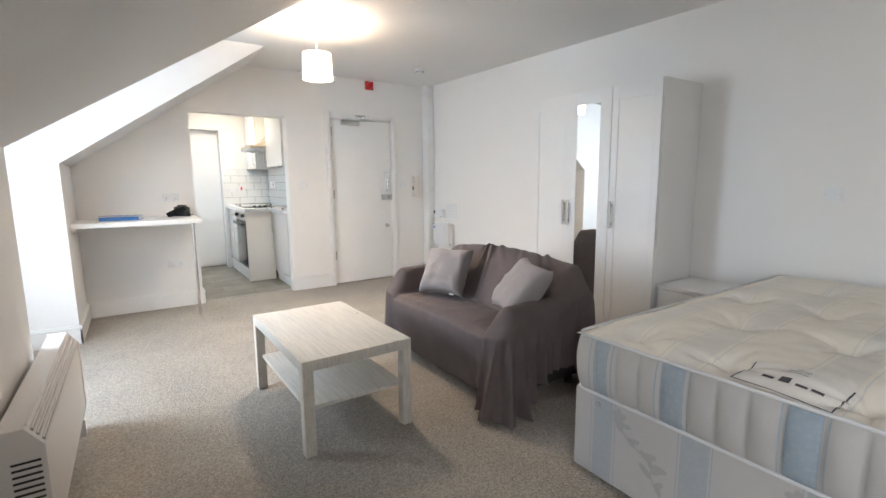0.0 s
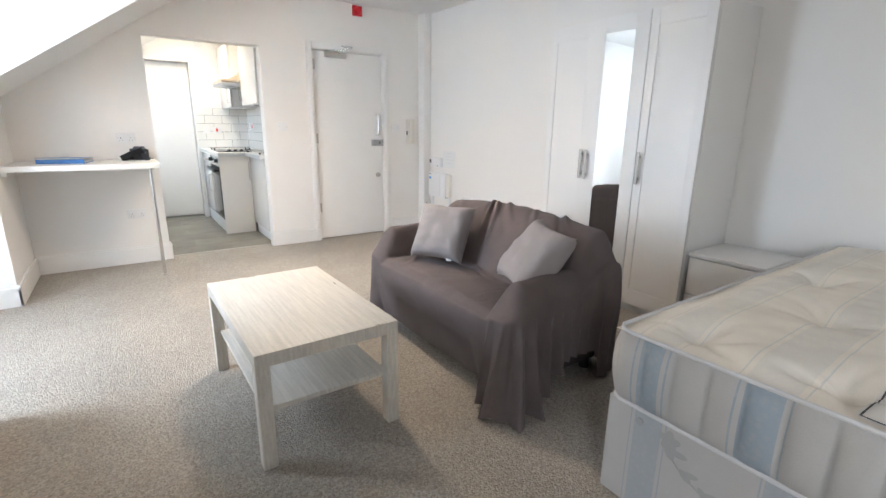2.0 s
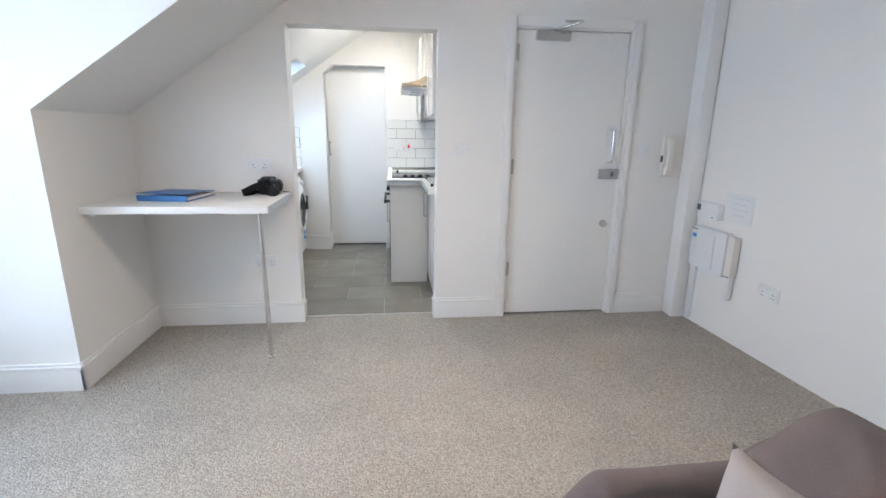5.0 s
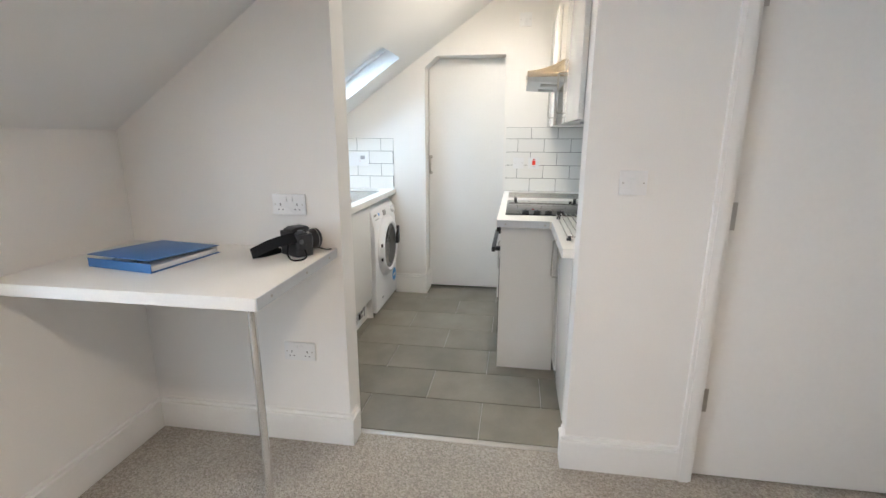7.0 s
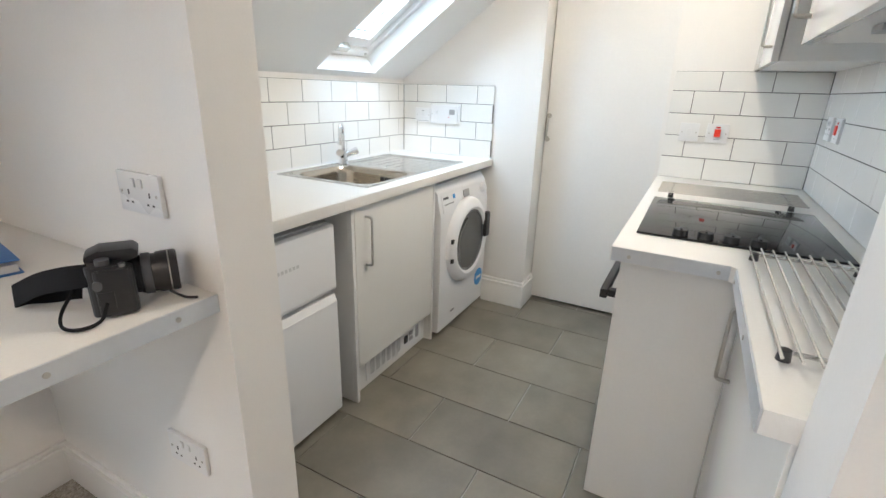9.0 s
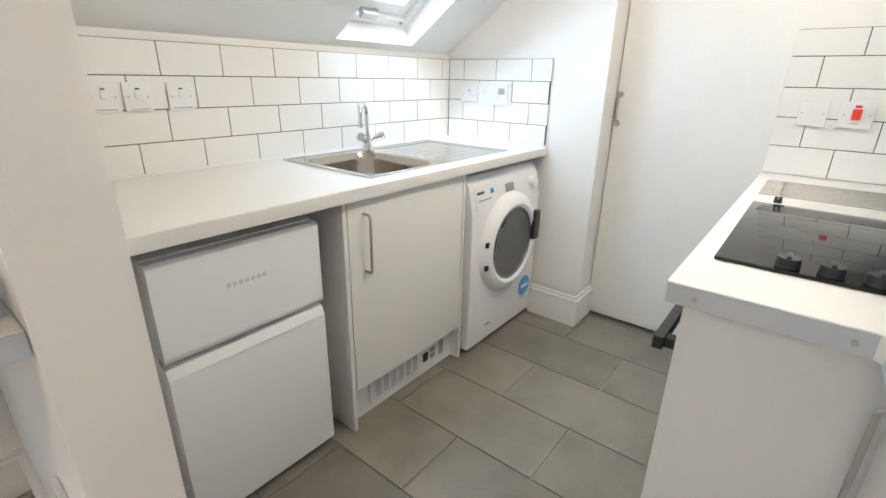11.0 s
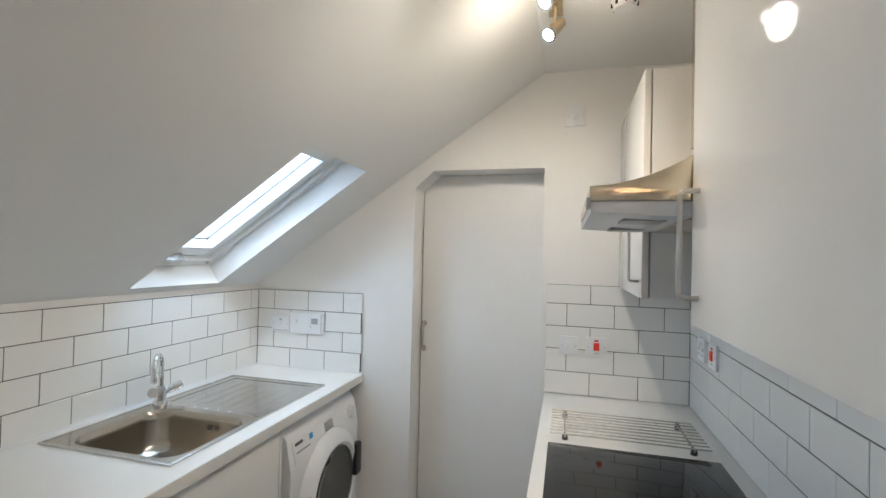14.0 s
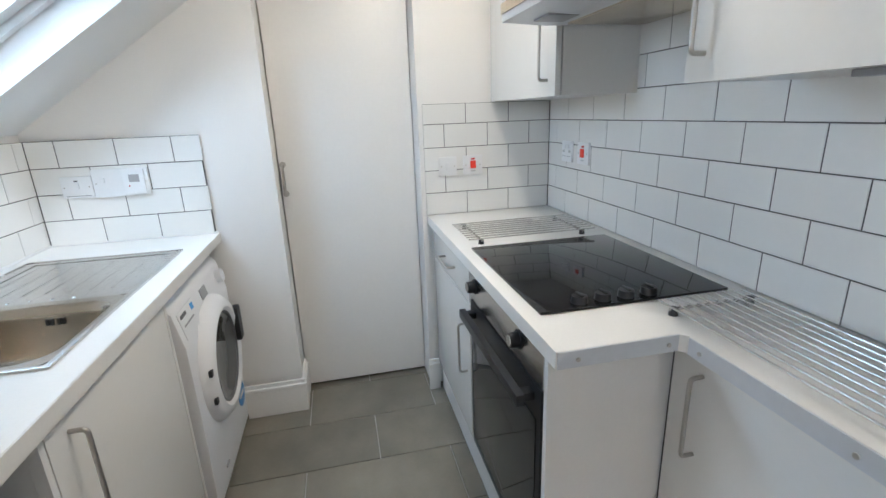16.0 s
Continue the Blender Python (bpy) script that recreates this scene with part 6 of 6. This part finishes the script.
def heater():
    y0, y1, x0, x1, h = 2.1, 3.2, KNEE + 0.03, 0.32, 0.505
    t = thing("convector_heater", (0.22, 2.64, 0.05), "cream slimline electric convector heater on the low wall", "heater")
    part("case", prism([(x0, 0.08), (x1 - 0.015, 0.08), (x1, 0.11), (x1, h - 0.06), (x1 - 0.04, h), (x0, h)], "y", y0 + 0.02, y1 - 0.02, bevel=0.006), M_HEATER, t)
    for a, b in ((y0, y0 + 0.022), (y1 - 0.022, y1)):
        e = part("end_cap", prism([(x0 - 0.004, 0.075), (x1 - 0.012, 0.075), (x1 + 0.004, 0.11), (x1 + 0.004, h - 0.058), (x1 - 0.04, h + 0.004), (x0 - 0.004, h + 0.004)], "y", a, b, bevel=0.006), M_HEATER, t)
    for i in range(7):
        part("end_slot", boxes((x0 + 0.03, x0 + 0.1, y0 - 0.0015, y0 + 0.002, 0.28 + 0.02 * i, 0.287 + 0.02 * i)), M_BLACK, t)
    for i in range(4):
        k = i / 3
        part("louvre", boxes((x1 - 0.042 + 0.036 * k, x1 - 0.036 + 0.036 * k, y0 + 0.03, y1 - 0.03, h - 0.004 - 0.054 * k, h + 0.008 - 0.054 * k), bevel=0.002), M_HEATER, t)
        if i < 3:
            part("gap", boxes((x1 - 0.033 + 0.036 * k, x1 - 0.012 + 0.036 * k - 0.012, y0 + 0.03, y1 - 0.03, h - 0.018 - 0.054 * k, h - 0.012 - 0.054 * k)), M_GREYPL, t)
    for y in (y0 + 0.15, y1 - 0.15):
        part("bracket", boxes((KNEE, x0 + 0.005, y - 0.02, y + 0.02, 0.2, 0.4)), M_HEATER, t)
    for y in (y0 + 0.1, y1 - 0.1):
        part("foot", boxes((x0, x1, y - 0.015, y + 0.015, 0, 0.08), bevel=0.004), M_HEATER, t)


heater()


def dining_chair(at, turn):
    t = thing("dining_chair", at, "white wooden dining chair with crossed back and dark seat", "chair")
    t.matrix_basis = Matrix.Translation(at) @ Matrix.Rotation(radians(turn), 4, "Z")

    def local(name, bm, mat=M_GLOSS, label=""):
        ob = new(name, mesh_of(name, bm, mat))
        ob.parent = t
        return tagged(ob, label) if label else ob
    local("seat", boxes((-0.21, 0.21, -0.2, 0.21, 0.44, 0.465), bevel=0.008), M_SEATDARK, "dark brown wooden seat")
    local("apron", boxes((-0.19, 0.19, -0.18, 0.19, 0.38, 0.44), bevel=0.003))
    for x in (-0.185, 0.185):
        local("leg", boxes((x - 0.02, x + 0.02, 0.155, 0.195, 0, 0.44), bevel=0.004))
        local("leg", boxes((x - 0.02, x + 0.02, -0.2, -0.16, 0, 0.92), bevel=0.004))
    local("top_rail", boxes((-0.165, 0.165, -0.195, -0.17, 0.84, 0.91), bevel=0.005))
    local("lower_rail", boxes((-0.165, 0.165, -0.195, -0.17, 0.54, 0.58), bevel=0.005))
    for s in (-1, 1):
        local("cross_bar", tube([(-0.165, -0.182 + 0.004 * s, 0.71 - 0.13 * s), (0.165, -0.182 + 0.004 * s, 0.71 + 0.13 * s)], 0.012, seg=8))


dining_chair((-0.5, 4.3, 0), -105)

# ---- tiles ----
TP, TL, GAP = 0.1042, 0.2075, 0.003
Z0 = WT + 0.001
tile_shapes = {}


def tile_mesh(w, h, d, mat, edge=0.0012):
    """A tile that lies in its own x and z, its face towards -y."""
    key = (round(w, 3), round(h, 3), d, mat.name)
    if key not in tile_shapes:
        bm = bmesh.new()
        e = edge
        back = [bm.verts.new((x, 0, z)) for x, z in ((0, 0), (w, 0), (w, h), (0, h))]
        rim = [bm.verts.new((x, -d + e, z)) for x, z in ((0, 0), (w, 0), (w, h), (0, h))]
        face = [bm.verts.new((x, -d, z)) for x, z in ((e, e), (w - e, e), (w - e, h - e), (e, h - e))]
        for a, b in ((back, rim), (rim, face)):
            for k in range(4):
                bm.faces.new((a[k], a[(k + 1) % 4], b[(k + 1) % 4], b[k]))
        bm.faces.new(face)
        bmesh.ops.recalc_face_normals(bm, faces=bm.faces[:])
        tile_shapes[key] = mesh_of("tile", bm, mat, smooth=False)
    return tile_shapes[key]


def tile_field(parent, place, length, rows, first, d=0.009, skip=None):
    """Brick-bond wall tiles along a wall: place maps (along, z) to the world; first: where the joints begin in even rows."""
    rng = random.Random(len(rows) * 7 + int(length * 100))
    for r, (z0, z1) in enumerate(rows):
        u = first - TL * 3 + (TL / 2 if r % 2 else 0)
        while u < length:
            a, b = max(0.0, u), min(length, u + TL)
            u += TL
            if b - a < 0.02 or (skip and skip(a, b, z0, z1)):
                continue
            ob = new("tile", tile_mesh(b - a - GAP, z1 - z0 - GAP, d, M_WTILE))
            ob.parent = parent
            tilt = Matrix.Rotation(rng.uniform(-0.0025, 0.0025), 4, "Z") @ Matrix.Rotation(rng.uniform(-0.0025, 0.0025), 4, "X")
            ob.matrix_basis = place @ Matrix.Translation((a + GAP / 2, 0, z0 + GAP / 2)) @ tilt


def rows_to(top, start=Z0):
    out, z = [], start
    while z < top - 0.01:
        out.append((z, min(top, z + TP)))
        z += TP
    return out


# grout beds
gl = structure("trim_tiling_left", boxes((0.152, 0.1636, KITCH + 0.002, FAR, WT + 0.002, 1.33)), M_GROUT, "white metro tiles with dark grout behind the sink")
gf = structure("trim_tiling_far_sink", boxes((0.164, 0.788, FAR - 0.0115, FAR, WT + 0.002, 1.33)), M_GROUT, "white metro tiles with dark grout beside the sink")
gr = structure("trim_tiling_far_hob", boxes((1.729, KRIGHT - 0.012, FAR - 0.0115, FAR, WT + 0.002, 1.418)), M_GROUT, "white metro tiles with dark grout beside the hob")
gk = structure("trim_tiling_right", boxes((KRIGHT - 0.0115, KRIGHT, KITCH + 0.002, FAR - 0.0005, WT + 0.002, 1.66)), M_GROUT, "white metro tiles with dark grout behind the hob")
tile_field(gl, Matrix.Translation((0.1562, KITCH + 0.004, 0)) @ Matrix.Rotation(radians(90), 4, "Z"), FAR - KITCH - 0.014, rows_to(1.33), 0.359)
tile_field(gf, Matrix.Translation((0.167, FAR - 0.004, 0)), 0.626, rows_to(1.33), 0.205)
tile_field(gr, Matrix.Translation((1.724, FAR - 0.004, 0)), KRIGHT - 0.011 - 1.724, rows_to(1.418), -0.0065)
tile_field(gk, Matrix.Translation((KRIGHT - 0.004, FAR - 0.016, 0)) @ Matrix.Rotation(radians(-90), 4, "Z"), FAR - KITCH - 0.02, rows_to(1.655), 0.182)


def floor_tiles():
    rng = random.Random(3)
    for r in range(-4, 6):
        y0, y1 = max(5.688, 6.61 + 0.302 * r), min(7.9, 6.912 + 0.302 * r)
        if y1 - y0 < 0.02:
            continue
        x = (0.79 if r % 2 == 0 else 1.09) - 1.2
        while x < 2.4:
            a, b = max(0.16, x), min(2.4, x + 0.6)
            x += 0.6
            if b - a < 0.03:
                continue
            ob = new("tile", tile_mesh(b - a - 0.004, y1 - y0 - 0.004, 0.0055, M_FTILE))
            ob.parent = kfloor
            ob.matrix_basis = Matrix.Translation((a + 0.002, y0 + 0.002, -0.0058)) @ Matrix.Rotation(radians(-90), 4, "X")


floor_tiles()
